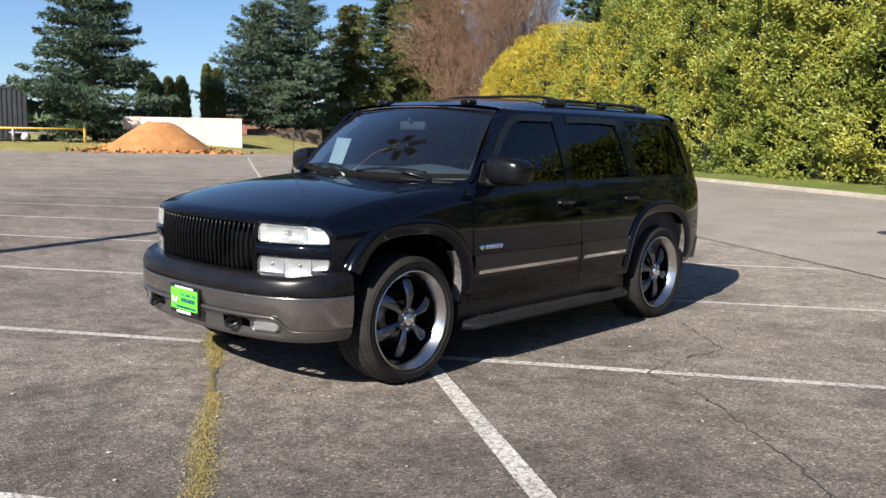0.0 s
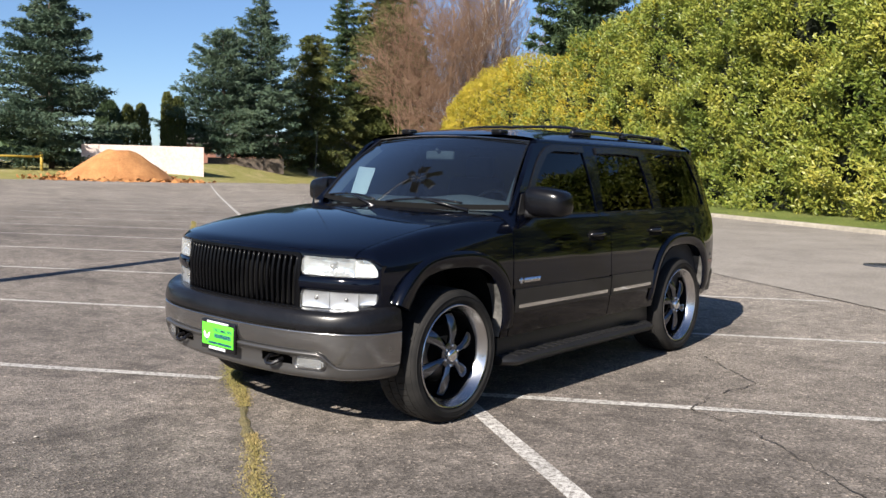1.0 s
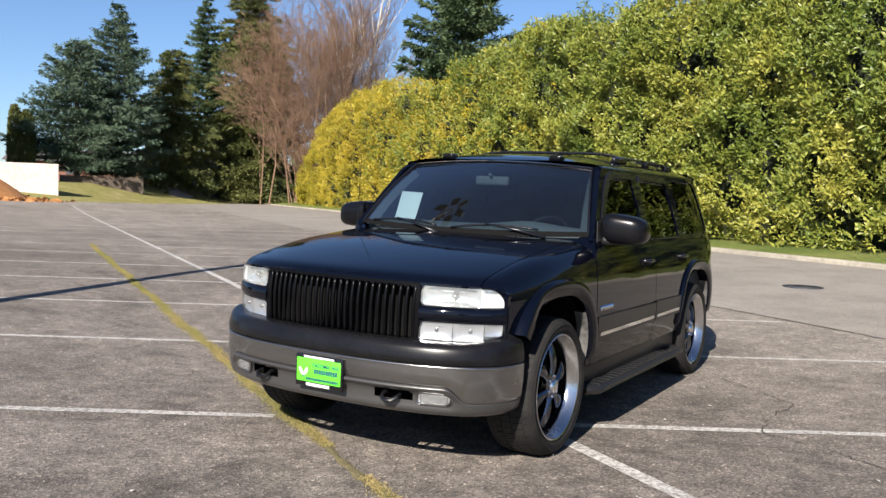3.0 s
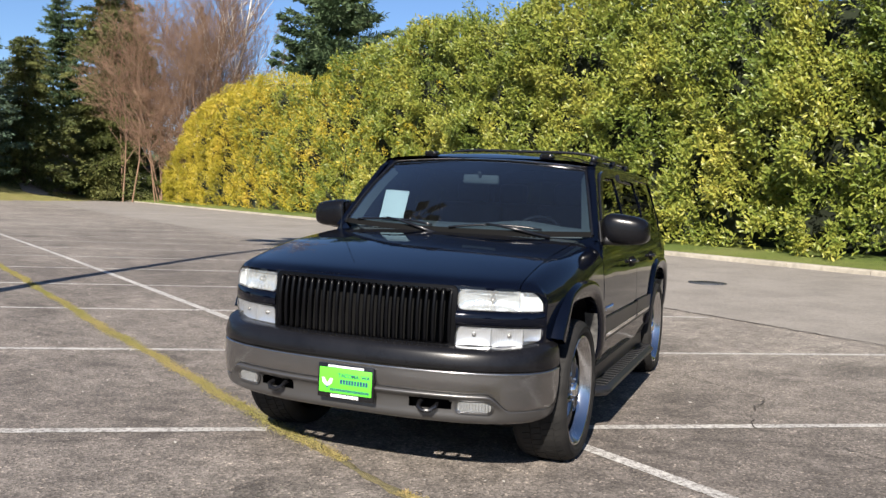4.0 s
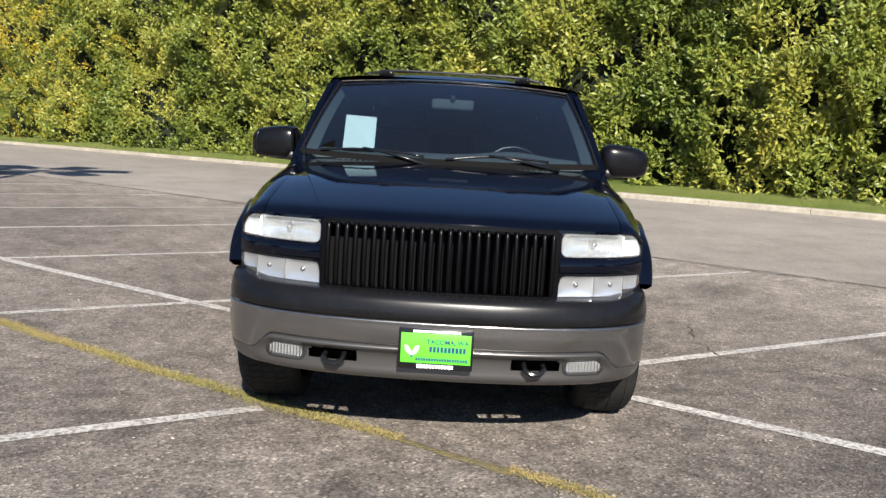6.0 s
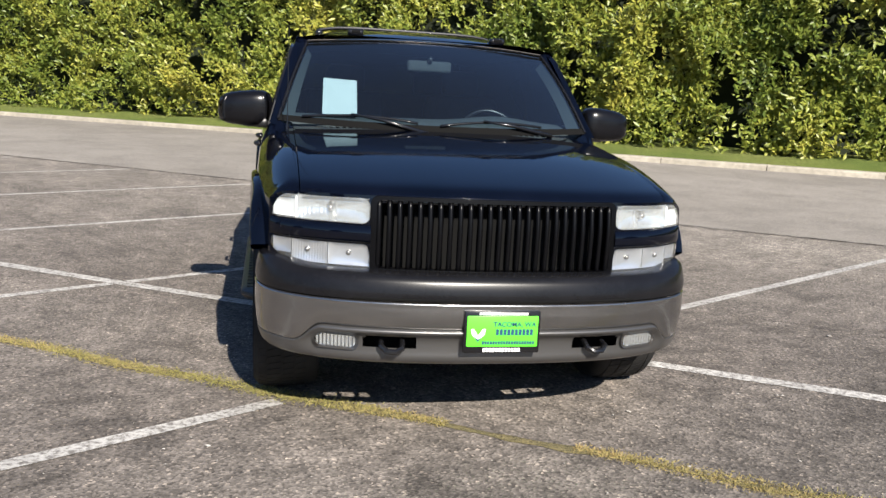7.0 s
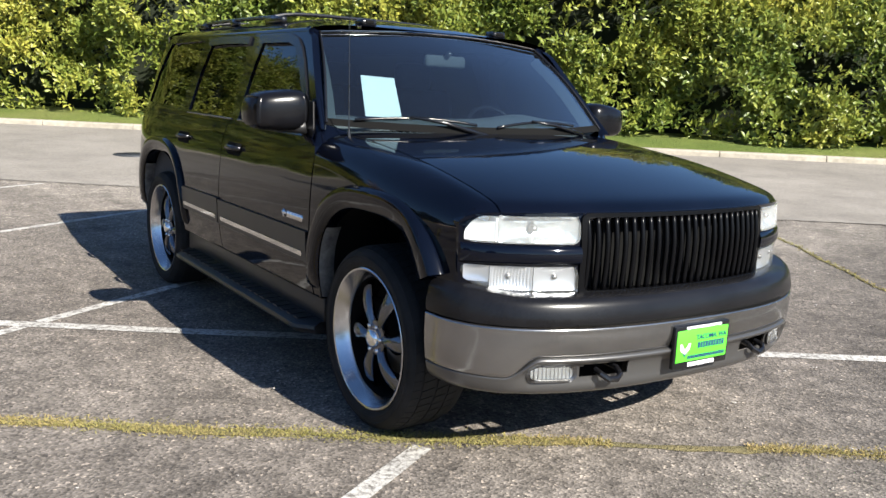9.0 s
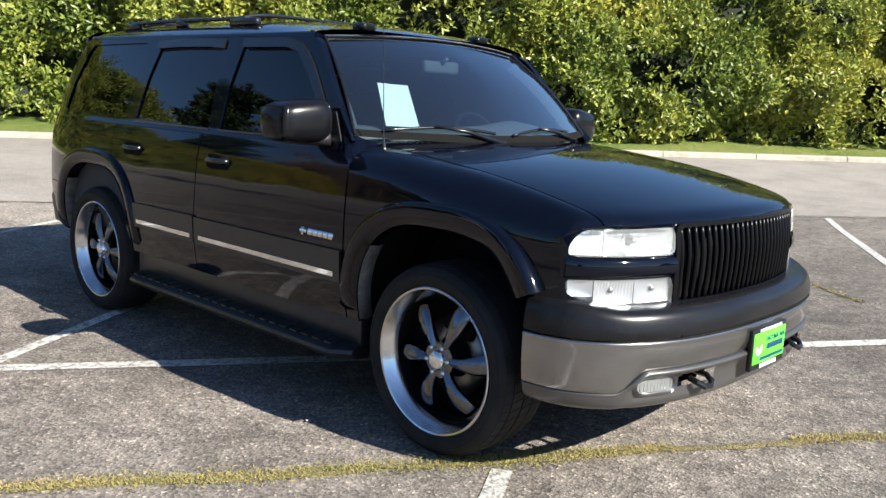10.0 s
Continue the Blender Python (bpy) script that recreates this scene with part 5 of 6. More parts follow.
part("emblem", bm, WHITE_INK, plate, shade=False)
bm = bmesh.new()
v = [bm.verts.new((x, py - 0.0046, z)) for x, z in ((-0.108, 0.482), (-0.092, 0.470), (-0.076, 0.482), (-0.092, 0.458))]
bm.faces.new(v[::-1])
part("emblem", bm, PLATE_BLUE, plate, shade=False)
cu = bpy.data.curves.new("plate_word", "FONT")
cu.offset = 0.0006
cu.body, cu.size, cu.extrude, cu.align_x = "TACOMA, WA", 0.027, 0.0006, "CENTER"
cu.materials.append(PLATE_BLUE)
word = new("plate_word", cu)
word.parent = plate
word.matrix_basis = Matrix.Translation((0.055, py - 0.0042, 0.522)) @ Matrix.Rotation(radians(90), 4, "X")


# ---- wheels ----
TR, TW = 0.388, 0.285


def lathe(prof, n=64):
    """Turned about the x axis; prof is (x, radius)."""
    bm = bmesh.new()
    rings = [[bm.verts.new((x, r * math.cos(2 * math.pi * k / n), r * math.sin(2 * math.pi * k / n))) for k in range(n)] for x, r in prof]
    for a, b in zip(rings, rings[1:]):
        for k in range(n):
            bm.faces.new((a[k], a[(k + 1) % n], b[(k + 1) % n], b[k]))
    bmesh.ops.recalc_face_normals(bm, faces=bm.faces)
    return bm


def build_wheel():
    """Outer side towards +x; the tyre's outer wall at x = 0.05."""
    root = new("wheel")
    tagged(root, "", "")
    tyre = part("tyre", lathe([(0.028, 0.298), (0.045, 0.306), (0.056, 0.325), (0.058, 0.345), (0.050, 0.366), (0.034, 0.380), (0.010, 0.387), (-0.03, 0.388), (-0.09, 0.389), (-0.15, 0.388), (-0.19, 0.387), (-0.215, 0.380), (-0.232, 0.366), (-0.238, 0.34), (-0.232, 0.31), (-0.21, 0.298)], 72), TYRE, root, angle=60)
    # tread: grooves between blocks
    for k in range(60):
        a = 2 * math.pi * k / 60
        bm = bmesh.new()
        for x0, x1, r0, r1 in ((0.036, 0.004, 0.3785, 0.3885), (-0.004, -0.062, 0.389, 0.3905), (-0.072, -0.122, 0.3905, 0.3905), (-0.132, -0.176, 0.390, 0.389)):
            vs = []
            for x, r_, sh in ((x0, r0, 0.0), (x1, r1, 0.012)):
                for w in (-0.0180, 0.0180):
                    for rr in (r_ - 0.006, r_ + 0.0022):
                        an = a + (w + sh) / 0.388
                        vs.append(bm.verts.new((x, rr * math.cos(an), rr * math.sin(an))))
            for f in ((0, 1, 3, 2), (4, 6, 7, 5), (1, 5, 7, 3), (0, 2, 6, 4), (0, 4, 5, 1), (2, 3, 7, 6)):
                bm.faces.new([vs[i] for i in f])
        bmesh.ops.recalc_face_normals(bm, faces=bm.faces)
        part("tread_block", bm, TYRE, tyre, shade=False)
    for x, r_ in ((0.0585, 0.352), (0.056, 0.326)):
        bm = lathe([(x - 0.003, r_ - 0.004), (x + 0.0015, r_ - 0.001), (x + 0.0015, r_ + 0.001), (x - 0.003, r_ + 0.004)], 64)
        part("sidewall_rib", bm, TYRE, tyre)
    rim = part("rim", lathe([(0.040, 0.301), (0.048, 0.303), (0.051, 0.299), (0.048, 0.292), (0.040, 0.287), (0.010, 0.266), (-0.012, 0.257), (-0.05, 0.252), (-0.20, 0.262)], 72), RIM, root, "polished deep rim", angle=30)
    # near-black sleeve and disc paint the shade inside the rim
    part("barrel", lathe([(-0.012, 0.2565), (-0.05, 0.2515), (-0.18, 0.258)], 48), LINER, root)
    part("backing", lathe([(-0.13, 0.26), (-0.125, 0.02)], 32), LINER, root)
    part("brake_disc", lathe([(-0.105, 0.165), (-0.098, 0.168), (-0.095, 0.09)], 40), STEEL, root)
    bm = bmesh.new()
    box(bm, -0.115, -0.06, -0.075, 0.075, 0.10, 0.175, 0.012)
    part("brake_caliper", bm, LINER, root)
    for k in range(6):
        a = 2 * math.pi * k / 6 - 0.17
        bm = bmesh.new()
        rows = []
        for t in span(0, 1, 12):
            r_ = 0.055 + 0.212 * t
            half = 0.021 + 0.017 * smooth((t - 0.10) / 0.6) + 0.004 * t
            x = 0.006 + 0.010 * math.sin(t * math.pi) - 0.050 * t ** 2.5
            bend = 0.005 * math.sin(t * math.pi * 1.5)
            thick = 0.030 - 0.008 * t
            row = []
            for w, dx in ((-1, -thick), (-1.0, -0.014), (-0.70, -0.003), (0, 0.006), (0.70, -0.003), (1.0, -0.014), (1, -thick)):
                row.append(bm.verts.new((x + dx, w * half + bend, r_)))
            rows.append(row)
        for p, q in zip(rows, rows[1:]):
            for i in range(6):
                bm.faces.new((p[i], p[i + 1], q[i + 1], q[i]))
        bmesh.ops.recalc_face_normals(bm, faces=bm.faces)
        part("spoke", bm, SPOKE, root, "dark polished tapered spoke", at=Matrix.Rotation(a, 4, "X"), angle=50)
    part("hub", lathe([(0.002, 0.075), (0.006, 0.062), (0.006, 0.04)], 40), SPOKE, root)
    part("hub_cap", lathe([(0.0, 0.042), (0.022, 0.040), (0.032, 0.032), (0.036, 0.018), (0.037, 0.0005)], 32), CHROME, root, "polished centre cap")
    for k in range(6):
        a = 2 * math.pi * k / 6 - 0.17 + math.pi / 6
        bm = bmesh.new()
        tube(bm, [(-0.004, 0.058 * math.cos(a), 0.058 * math.sin(a)), (0.020, 0.058 * math.cos(a), 0.058 * math.sin(a))], 0.0085, 6)
        part("lug_nut", bm, CHROME, root)
    return root


wheel = build_wheel()
wheel.parent = suv
WX = 0.915
wheel.matrix_basis = LEAN.inverted() @ pose(WX, 0, TR, 0, 0, 0)
for x, y, rz, rx in ((WX, WB, 0, 25), (-WX, 0, 180, -15), (-WX, WB, 180, 40)):
    c = copy_thing(wheel, LEAN.inverted() @ Matrix.Translation((x, y, TR)) @ Matrix.Rotation(radians(rz), 4, "Z") @ Matrix.Rotation(radians(rx), 4, "X"))

# unseen panel closing the nose, added to keep sunlight off the front tyres
bm = bmesh.new()
box(bm, -0.90, 0.90, -0.545, -0.515, 0.36, 0.94, 0.005)
car("front_bulkhead", bm, LINER)
# underside
bm = bmesh.new()
box(bm, -0.80, 0.80, -0.70, 3.70, 0.32, 0.50, 0.03)
car("underbody", bm, LINER)
bm = bmesh.new()
tube(bm, [(-0.75, 0, TR), (0.75, 0, TR)], 0.05, 8)
car("front_axle", bm, LINER)
bm = bmesh.new()
tube(bm, [(-0.75, WB, TR), (-0.2, WB, TR), (0, WB, TR - 0.02), (0.2, WB, TR), (0.75, WB, TR)], [0.05, 0.05, 0.14, 0.05, 0.05], 10)
car("rear_axle", bm, LINER)

# ---- cabin ----
bm = grid_surface(span(-0.84, 0.84, 20), span(0, 1, 6), lambda u, v: Vector((u, 0.46 + 0.20 * (u / 0.86) ** 2 + (0.42 - 0.12 * (u / 0.86) ** 2) * v, 1.195 + 0.075 * math.sin(v * math.pi * 0.8) + (0.035 * math.exp(-((u - 0.38) / 0.22) ** 2) * smooth(v * 1.6)) - 0.13 * smooth((v - 0.8) / 0.2))))
car("dashboard", fix_normals(bm, (0, 0.6, 0.5)), DASH, "grey dashboard top")
bm = bmesh.new()
box(bm, -0.84, 0.84, 0.78, 0.92, 0.75, 1.13, 0.03)
car("dash_front", bm, CABIN)
bm = bmesh.new()
box(bm, -0.88, 0.88, 0.55, 3.6, 0.5, 0.62, 0.02)
car("cabin_floor", bm, CABIN)
bm = grid_surface(span(-0.72, 0.72, 10), span(1.05, 3.35, 10), lambda u, y: Vector((u, y, roof_z(u, y) - 0.045)))
car("headliner", bm, CABIN)
for s in (-1, 1):
    bm = grid_surface([0.62, 1.165], span(0.62, 3.6, 12), lambda z, y, s=s: Vector((s * (side_x(y, z) - 0.06), y, z)))
    car("door_trim", bm, CABIN)
    bm = grid_surface(span(0, 1, 3), span(0.02, 0.93, 10), lambda u, v, s=s: screen_point(s * (0.985 - 0.065 * u * (1 - 0.5 * v)), v, 0.02 + 0.05 * u))
    car("pillar_trim", bm, mat("pillar_grey", (0.075, 0.085, 0.085), 0.8) if s < 0 else bpy.data.materials["pillar_grey"], "grey inner pillar trim")


def seat(x, y, w, name, n_head):
    root = new(name)
    root.parent = suv
    bm = bmesh.new()
    box(bm, x - w / 2, x + w / 2, y - 0.25, y + 0.27, 0.68, 0.86, 0.05)
    part("cushion", bm, CABIN, root)
    bm = bmesh.new()
    box(bm, -w / 2, w / 2, -0.07, 0.07, 0, 0.60, 0.05, m=Matrix.Translation((x, y + 0.30, 0.82)) @ Matrix.Rotation(radians(-14), 4, "X"))
    part("backrest", bm, CABIN, root)
    for k in range(n_head):
        hx = x + (k - (n_head - 1) / 2) * 0.7
        bm = bmesh.new()
        box(bm, hx - 0.13, hx + 0.13, y + 0.42, y + 0.53, 1.40, 1.58, 0.04)
        part("headrest", bm, CABIN, root)
        bm = bmesh.new()
        tube(bm, [(hx, y + 0.46, 1.34), (hx, y + 0.47, 1.45)], 0.02, 6)
        part("headrest_post", bm, STEEL, root)


seat(0.40, 1.45, 0.52, "front_seat", 1)
seat(-0.40, 1.45, 0.52, "front_seat", 1)
seat(0, 2.40, 1.35, "rear_bench", 2)
sw = new("steering_wheel")
sw.parent = suv
ms = Matrix.Translation((0.40, 1.00, 1.165)) @ Matrix.Rotation(radians(62), 4, "X")
bm = bmesh.new()
tube(bm, [ms @ Vector((0.185 * math.cos(a), 0.185 * math.sin(a), 0)) for a in span(0, 2 * math.pi, 36)], 0.015, 8, False)
part("steering_rim", bm, SATIN, sw)
bm = bmesh.new()
for a in (200, 340, 270):
    tube(bm, [ms @ Vector((0, 0, -0.03)), ms @ Vector((0.18 * math.cos(radians(a)), 0.18 * math.sin(radians(a)), 0))], 0.014, 6)
part("steering_spokes", bm, SATIN, sw)
bm = bmesh.new()
box(bm, -0.07, 0.07, -0.06, 0.06, -0.04, 0.0, 0.02, m=ms)
part("steering_boss", bm, CABIN, sw)
rv = new("rearview_mirror")
rv.parent = suv
bm = bmesh.new()
box(bm, -0.13, 0.13, 0.93, 0.965, 1.535, 1.60, 0.015)
part("mirror_back", bm, DASH, rv)
bm = bmesh.new()
tube(bm, [(0.0, 0.94, 1.585), (0.0, 0.90, 1.615)], 0.014, 8)
part("mirror_stem", bm, STEEL, rv)
# sheet of paper behind the windscreen
bm = bmesh.new()
c = [Vector((-0.622, 0.745, 1.468)), Vector((-0.440, 0.732, 1.462)), Vector((-0.440, 0.640, 1.270)), Vector((-0.628, 0.668, 1.274))]
v = [bm.verts.new(p) for p in c]
w_ = [bm.verts.new(p + Vector((0, 0.002, 0))) for p in c]
bm.faces.new(v[::-1])
bm.faces.new(w_)
for i in range(4):
    bm.faces.new((v[i], v[(i + 1) % 4], w_[(i + 1) % 4], w_[i]))
sheet_ob = part("paper_sheet", bm, PAPER, None, shade=False)
sheet_ob.matrix_basis = LEAN
tagged(sheet_ob, "white paper sheet propped behind the windscreen", "paper")

# ---- small fittings ----
def wiper(x0, x1, drop):
    root = new("wiper")
    root.parent = suv
    def on(u, v, up):
        return screen_point(u, v, -up)
    bm = bmesh.new()
    tube(bm, [on(x0, -0.03, 0.01), on(x0 + (x1 - x0) * 0.35, 0.035, 0.03), on(x0 + (x1 - x0) * 0.62, 0.075, 0.028)], [0.013, 0.009, 0.006], 8)
    part("wiper_arm", bm, SATIN, root)
    bm = bmesh.new()
    tube(bm, [on(x0 + (x1 - x0) * t, 0.015 + 0.085 * math.sin((0.1 + 0.8 * t) * math.pi) * drop, 0.014) for t in span(0.08, 1.0, 10)], 0.0075, 6)
    part("wiper_blade", bm, SATIN, root)


wiper(-0.10, -0.86, 0.8)
wiper(0.72, -0.02, 0.8)
for x in (-0.425, 0.425):
    ml = new("roof_marker")
    ml.parent = suv
    bm = bmesh.new()
    y = 1.07
    box(bm, x - 0.045, x + 0.045, y - 0.04, y + 0.05, roof_z(x, y) - 0.01, roof_z(x, y) + 0.024, 0.012)
    part("marker_base", bm, SATIN, ml)
    bm = bmesh.new()
    box(bm, x - 0.025, x + 0.025, y - 0.043, y - 0.030, roof_z(x, y) + 0.002, roof_z(x, y) + 0.018, 0.003)
    part("marker_lens", bm, LINER, ml)
# roof rack: two rails with feet, two bars
for s in (-1, 1):
    rail = new("roof_rail")
    rail.parent = suv
    xr = s * 0.60
    bm = bmesh.new()
    ys = span(1.78, 3.22, 16)
    tube(bm, [(xr, y, roof_z(0.60, y) + (0.012 if y in (ys[0], ys[-1]) else 0.034)) for y in ys], 0.012, 8)
    part("rail_tube", bm, SATIN, rail)
    for y, L in ((1.86, 0.13), (2.52, 0.05), (3.12, 0.09)):
        bm = bmesh.new()
        box(bm, xr - 0.022, xr + 0.022, y - L, y + L, roof_z(0.60, y) - 0.01, roof_z(0.60, y) + 0.038, 0.016)
        part("rail_foot", bm, SATIN, rail)
for y, lift in ((1.90, 0.068), (3.02, 0.05)):
    bm = bmesh.new()
    tube(bm, [(x, y - 0.02, roof_z(0.60, y) + lift - 0.03 * (abs(x) / 0.6) ** 6) for x in span(-0.60, 0.60, 18)], 0.011, 8)
    car("roof_bar", bm, SATIN, "black roof rack cross bar")
bm = bmesh.new()
tube(bm, [(-0.818, 0.470, 1.12), (-0.818, 0.470, 1.19), (-0.818, 0.475, 1.24), (-0.818, 0.500, 1.72)], [0.014, 0.010, 0.0025, 0.0016], 6)
car("antenna", bm, SATIN)

# ---- cracks in the asphalt with weeds ----
WEED = make_leaf("weed_blade", [(0.1, (0.17, 0.18, 0.05)), (0.42, (0.25, 0.23, 0.075)), (0.68, (0.34, 0.275, 0.11)), (0.95, (0.43, 0.30, 0.15))], 0.7, 0.2, 0.2)
MOSS = noisy("moss", (0.09, 0.085, 0.04), (0.215, 0.175, 0.08), 5.0, 0.95, bump=1.0, fine=60, dist=0.02)
CRACK = mat("crack_dirt", (0.035, 0.03, 0.025), 0.95)


def weed_strip(name, a, b, width, blades, seed, label, tall=0.028):
    rng = np.random.default_rng(seed)
    a, b = Vector(a), Vector(b)
    d = (b - a)
    n = int(d.length / 0.12)
    side = Vector((-d.y, d.x, 0)).normalized()
    v = []

    def mid(t):
        return a + d * t + side * (0.014 * math.sin(t * d.length * 1.7) + 0.010 * math.sin(t * d.length * 6.1))

    for i in range(n + 1):
        p = mid(i / n)
        w = width * max(0.16, 0.60 + 1.1 * noise.noise(Vector((i * 0.17, seed, 0))) + 0.25 * rng.normal())
        z = gz(p.x, p.y)
        for o, h in ((-1, 0.003), (-0.4, 0.008), (0.4, 0.008), (1, 0.003)):
            q = p + side * (o * w * (0.4 + 0.5 * rng.random()))
            v.append((q.x, q.y, z + h))
    f = [(4 * i + j, 4 * i + 4 + j, 4 * i + 5 + j, 4 * i + 1 + j) for i in range(n) for j in range(3)]
    ob = new(name, mesh_of(name, v, f, MOSS))
    tagged(ob, label, "weeds", kind="stuff")
    t = rng.random(blades)
    dens = np.array([noise.noise(Vector((x * d.length * 0.8, seed + 3, 0))) for x in t])
    t = t[dens > -0.30]
    m = len(t)
    P = np.array([mid(x) for x in t]) + np.array(side)[None] * (rng.normal(size=m) * width * (0.35 + 0.55 * np.clip(dens[dens > -0.30] + 0.3, 0, 1)))[:, None]
    P[:, 2] = 0.005
    A = rng.normal(size=(m, 3)) * np.array([0.9, 0.9, 0.3]) + np.array([0, 0, 0.6])
    leaves("grass_blade_tuft", P, A, tall * (0.5 + rng.random(m)), 0.17, WEED, rng, ob)
    return ob


weed_strip("weed_strip", (-16, 9.9, 0), (4.5, -3.78, 0), 0.060, 85000, 61, "strip of dry yellow-green weeds along a pavement crack", 0.015)
weed_strip("weed_strip", (5.6, 3.0, 0), (3.4, -0.25, 0), 0.03, 900, 62, "thin weeds in a crack of the asphalt", 0.025)


def crack(points, width, seed):
    rng = np.random.default_rng(seed)
    v = []
    pts = [Vector((*p, 0)) for p in points]
    fine = []
    for p, q in zip(pts, pts[1:]):
        n = max(2, int((q - p).length / 0.07))
        for i in range(n):
            fine.append(p.lerp(q, i / n) + Vector((rng.normal() * 0.012, rng.normal() * 0.012, 0)))
    for i in range(len(fine) - 1):
        d = (fine[i + 1] - fine[i]).normalized()
        s = Vector((-d.y, d.x, 0)) * width * (0.3 + 0.9 * rng.random()) / 2
        for o in (-s, s):
            q = fine[i] + o
            v.append((q.x, q.y, gz(q.x, q.y) + 0.0085))
    f = [(2 * i, 2 * i + 2, 2 * i + 3, 2 * i + 1) for i in range(len(fine) - 2)]
    ob = new("pavement_crack", mesh_of("pavement_crack", v, f, CRACK, False))
    return tagged(ob, "narrow dirt-filled crack in the asphalt", "crack", "pavement cracks", kind="structure")


crack([(-14, 18.9), (-3.9, 11.05), (-1.4, 9.18), (1.5, 7.0), (4.2, 4.9), (5.9, 3.56), (14, -2.6)], 0.035, 1)
crack([(1.82, 1.6), (1.84, 1.25), (2.37, 1.0), (2.91, 0.52), (3.4, 0.05), (4.2, -0.9)], 0.009, 2)
crack([(1.2, 2.9), (1.9, 2.2), (1.82, 1.6)], 0.010, 3)
crack([(-9.0, 0.4), (-6.4, 3.2), (-5.2, 5.9), (-5.6, 9.0)], 0.008, 6)


def gravel_bits():
    """Loose chips and dry leaf crumbs on the asphalt round the car."""
    rng = np.random.default_rng(88)
    bm = bmesh.new()
    for _ in range(420):
        x, y = rng.normal() * 3.2, rng.normal() * 2.6 - 0.4
        if abs(x) < 0.9 and -0.4 < y < 3.5:
            continue
        r = 0.003 + 0.006 * rng.random() ** 3
        m = Matrix.Translation((x, y, gz(x, y) + 0.006 + r * 0.3)) @ Matrix.Rotation(rng.random() * 6.28, 4, "Z") @ Matrix.Diagonal((1.0 + rng.random(), 0.9, 0.5, 1))
        bmesh.ops.create_icosphere(bm, subdivisions=1, radius=r, matrix=m)
    ob = part("gravel_chips", bm, noisy("chip_stone", (0.22, 0.20, 0.18), (0.55, 0.52, 0.47), 3.0, 0.8, fine=40), None, shade=False)
    tagged(ob, "pale loose chips scattered on the asphalt", "gravel", kind="stuff")


gravel_bits()


def manhole(x, y, r):
    root = new("drain_cover")
    tagged(root, "rusty dark round drain cover set in asphalt", "drain cover")
    bm = bmesh.new()
    tube(bm, [(0, 0, -0.02), (0, 0, 0.012)], r, 28)
    part("ring", bm, DARK_STEEL, root)
    for k in range(-3, 4):
        bm = bmesh.new()
        h = math.sqrt(max(0.01, (r * 0.85) ** 2 - (k * r * 0.24) ** 2))
        box(bm, k * r * 0.24 - 0.012, k * r * 0.24 + 0.012, -h, h, 0.012, 0.018)
        part("bar", bm, DARK_STEEL, root, shade=False)
    root.location = (x, y, 0.006)


manhole(0.5, 12.7, 0.36)
manhole(-46.5, 38.0, 0.6)

# ---- far side of the lot ----
def mulch_heap():
    bm = bmesh.new()
    x, y = polar(-65.0, 35.7, 76)
    n, rings = 40, 14
    prev = None
    for i in range(rings + 1):
        t = i / rings
        ring = []
        for k in range(n):
            a = 2 * math.pi * k / n
            r = 4.5 * t * (1 + 0.10 * noise.noise(Vector((math.cos(a) * 2, math.sin(a) * 2, 5))))
            z = 3.0 * (1 - t) ** 0.92 * (1 - 0.25 * math.exp(-((t - 0.05) / 0.1) ** 2)) + 0.22 * noise.noise(Vector((math.cos(a) * t * 5, math.sin(a) * t * 5, 1))) * (1 - t)
            px, py = x + r * math.cos(a), y + r * math.sin(a)
            ring.append(bm.verts.new((px, py, gz(x, y) * (1 - t) + gz(px, py) * t + z - 0.02)))
        if prev:
            for k in range(n):
                bm.faces.new((prev[k], ring[k], ring[(k + 1) % n], prev[(k + 1) % n]))
        prev = ring
    bmesh.ops.remove_doubles(bm, verts=bm.verts, dist=0.001)
    ob = part("mulch_heap", bm, DIRT)
    tagged(ob, "large heap of orange-brown bark mulch on asphalt", "heap")
    # scattered skirt
    rng = np.random.default_rng(5)
    m = 900
    a, r = rng.random(m) * 6.283, 4.1 + np.abs(rng.normal(size=m)) * 1.3
    pos = np.stack([x + r * np.cos(a), y + r * np.sin(a), np.zeros(m)], 1)
    pos[:, 2] = [gz(p[0], p[1]) + 0.02 for p in pos]
    s = leaves("scattered_mulch", pos, rng.normal(size=(m, 3)) * np.array([1, 1, 0.2]), 0.5 * rng.random(m) + 0.15, 0.7, DIRT, rng, ob)
    return ob


mulch_heap()


def slab(name, a, b, thick, z0, z1, material, label, category, kind=""):
    a, b = Vector((*a, 0)), Vector((*b, 0))
    d = (b - a).normalized()
    s = Vector((-d.y, d.x, 0)) * thick
    v = [(*(a + o).xy, z) for z in (z0, z1) for o in (Vector((0, 0, 0)), s)] + [(*(b + o).xy, z) for z in (z0, z1) for o in (Vector((0, 0, 0)), s)]
    f = [(0, 1, 3, 2), (4, 6, 7, 5), (0, 2, 6, 4), (1, 5, 7, 3), (2, 3, 7, 6), (0, 4, 5, 1)]
    return tagged(new(name, mesh_of(name, v, f, material, False)), label, category, kind=kind)


wa, wb = (-70.6, 35.25), (-65.05, 44.2)
slab("pale_wall", wa, wb, 0.3, 0.6, 3.42, PALE_WALL, "long pale pinkish rendered wall", "wall", "structure")


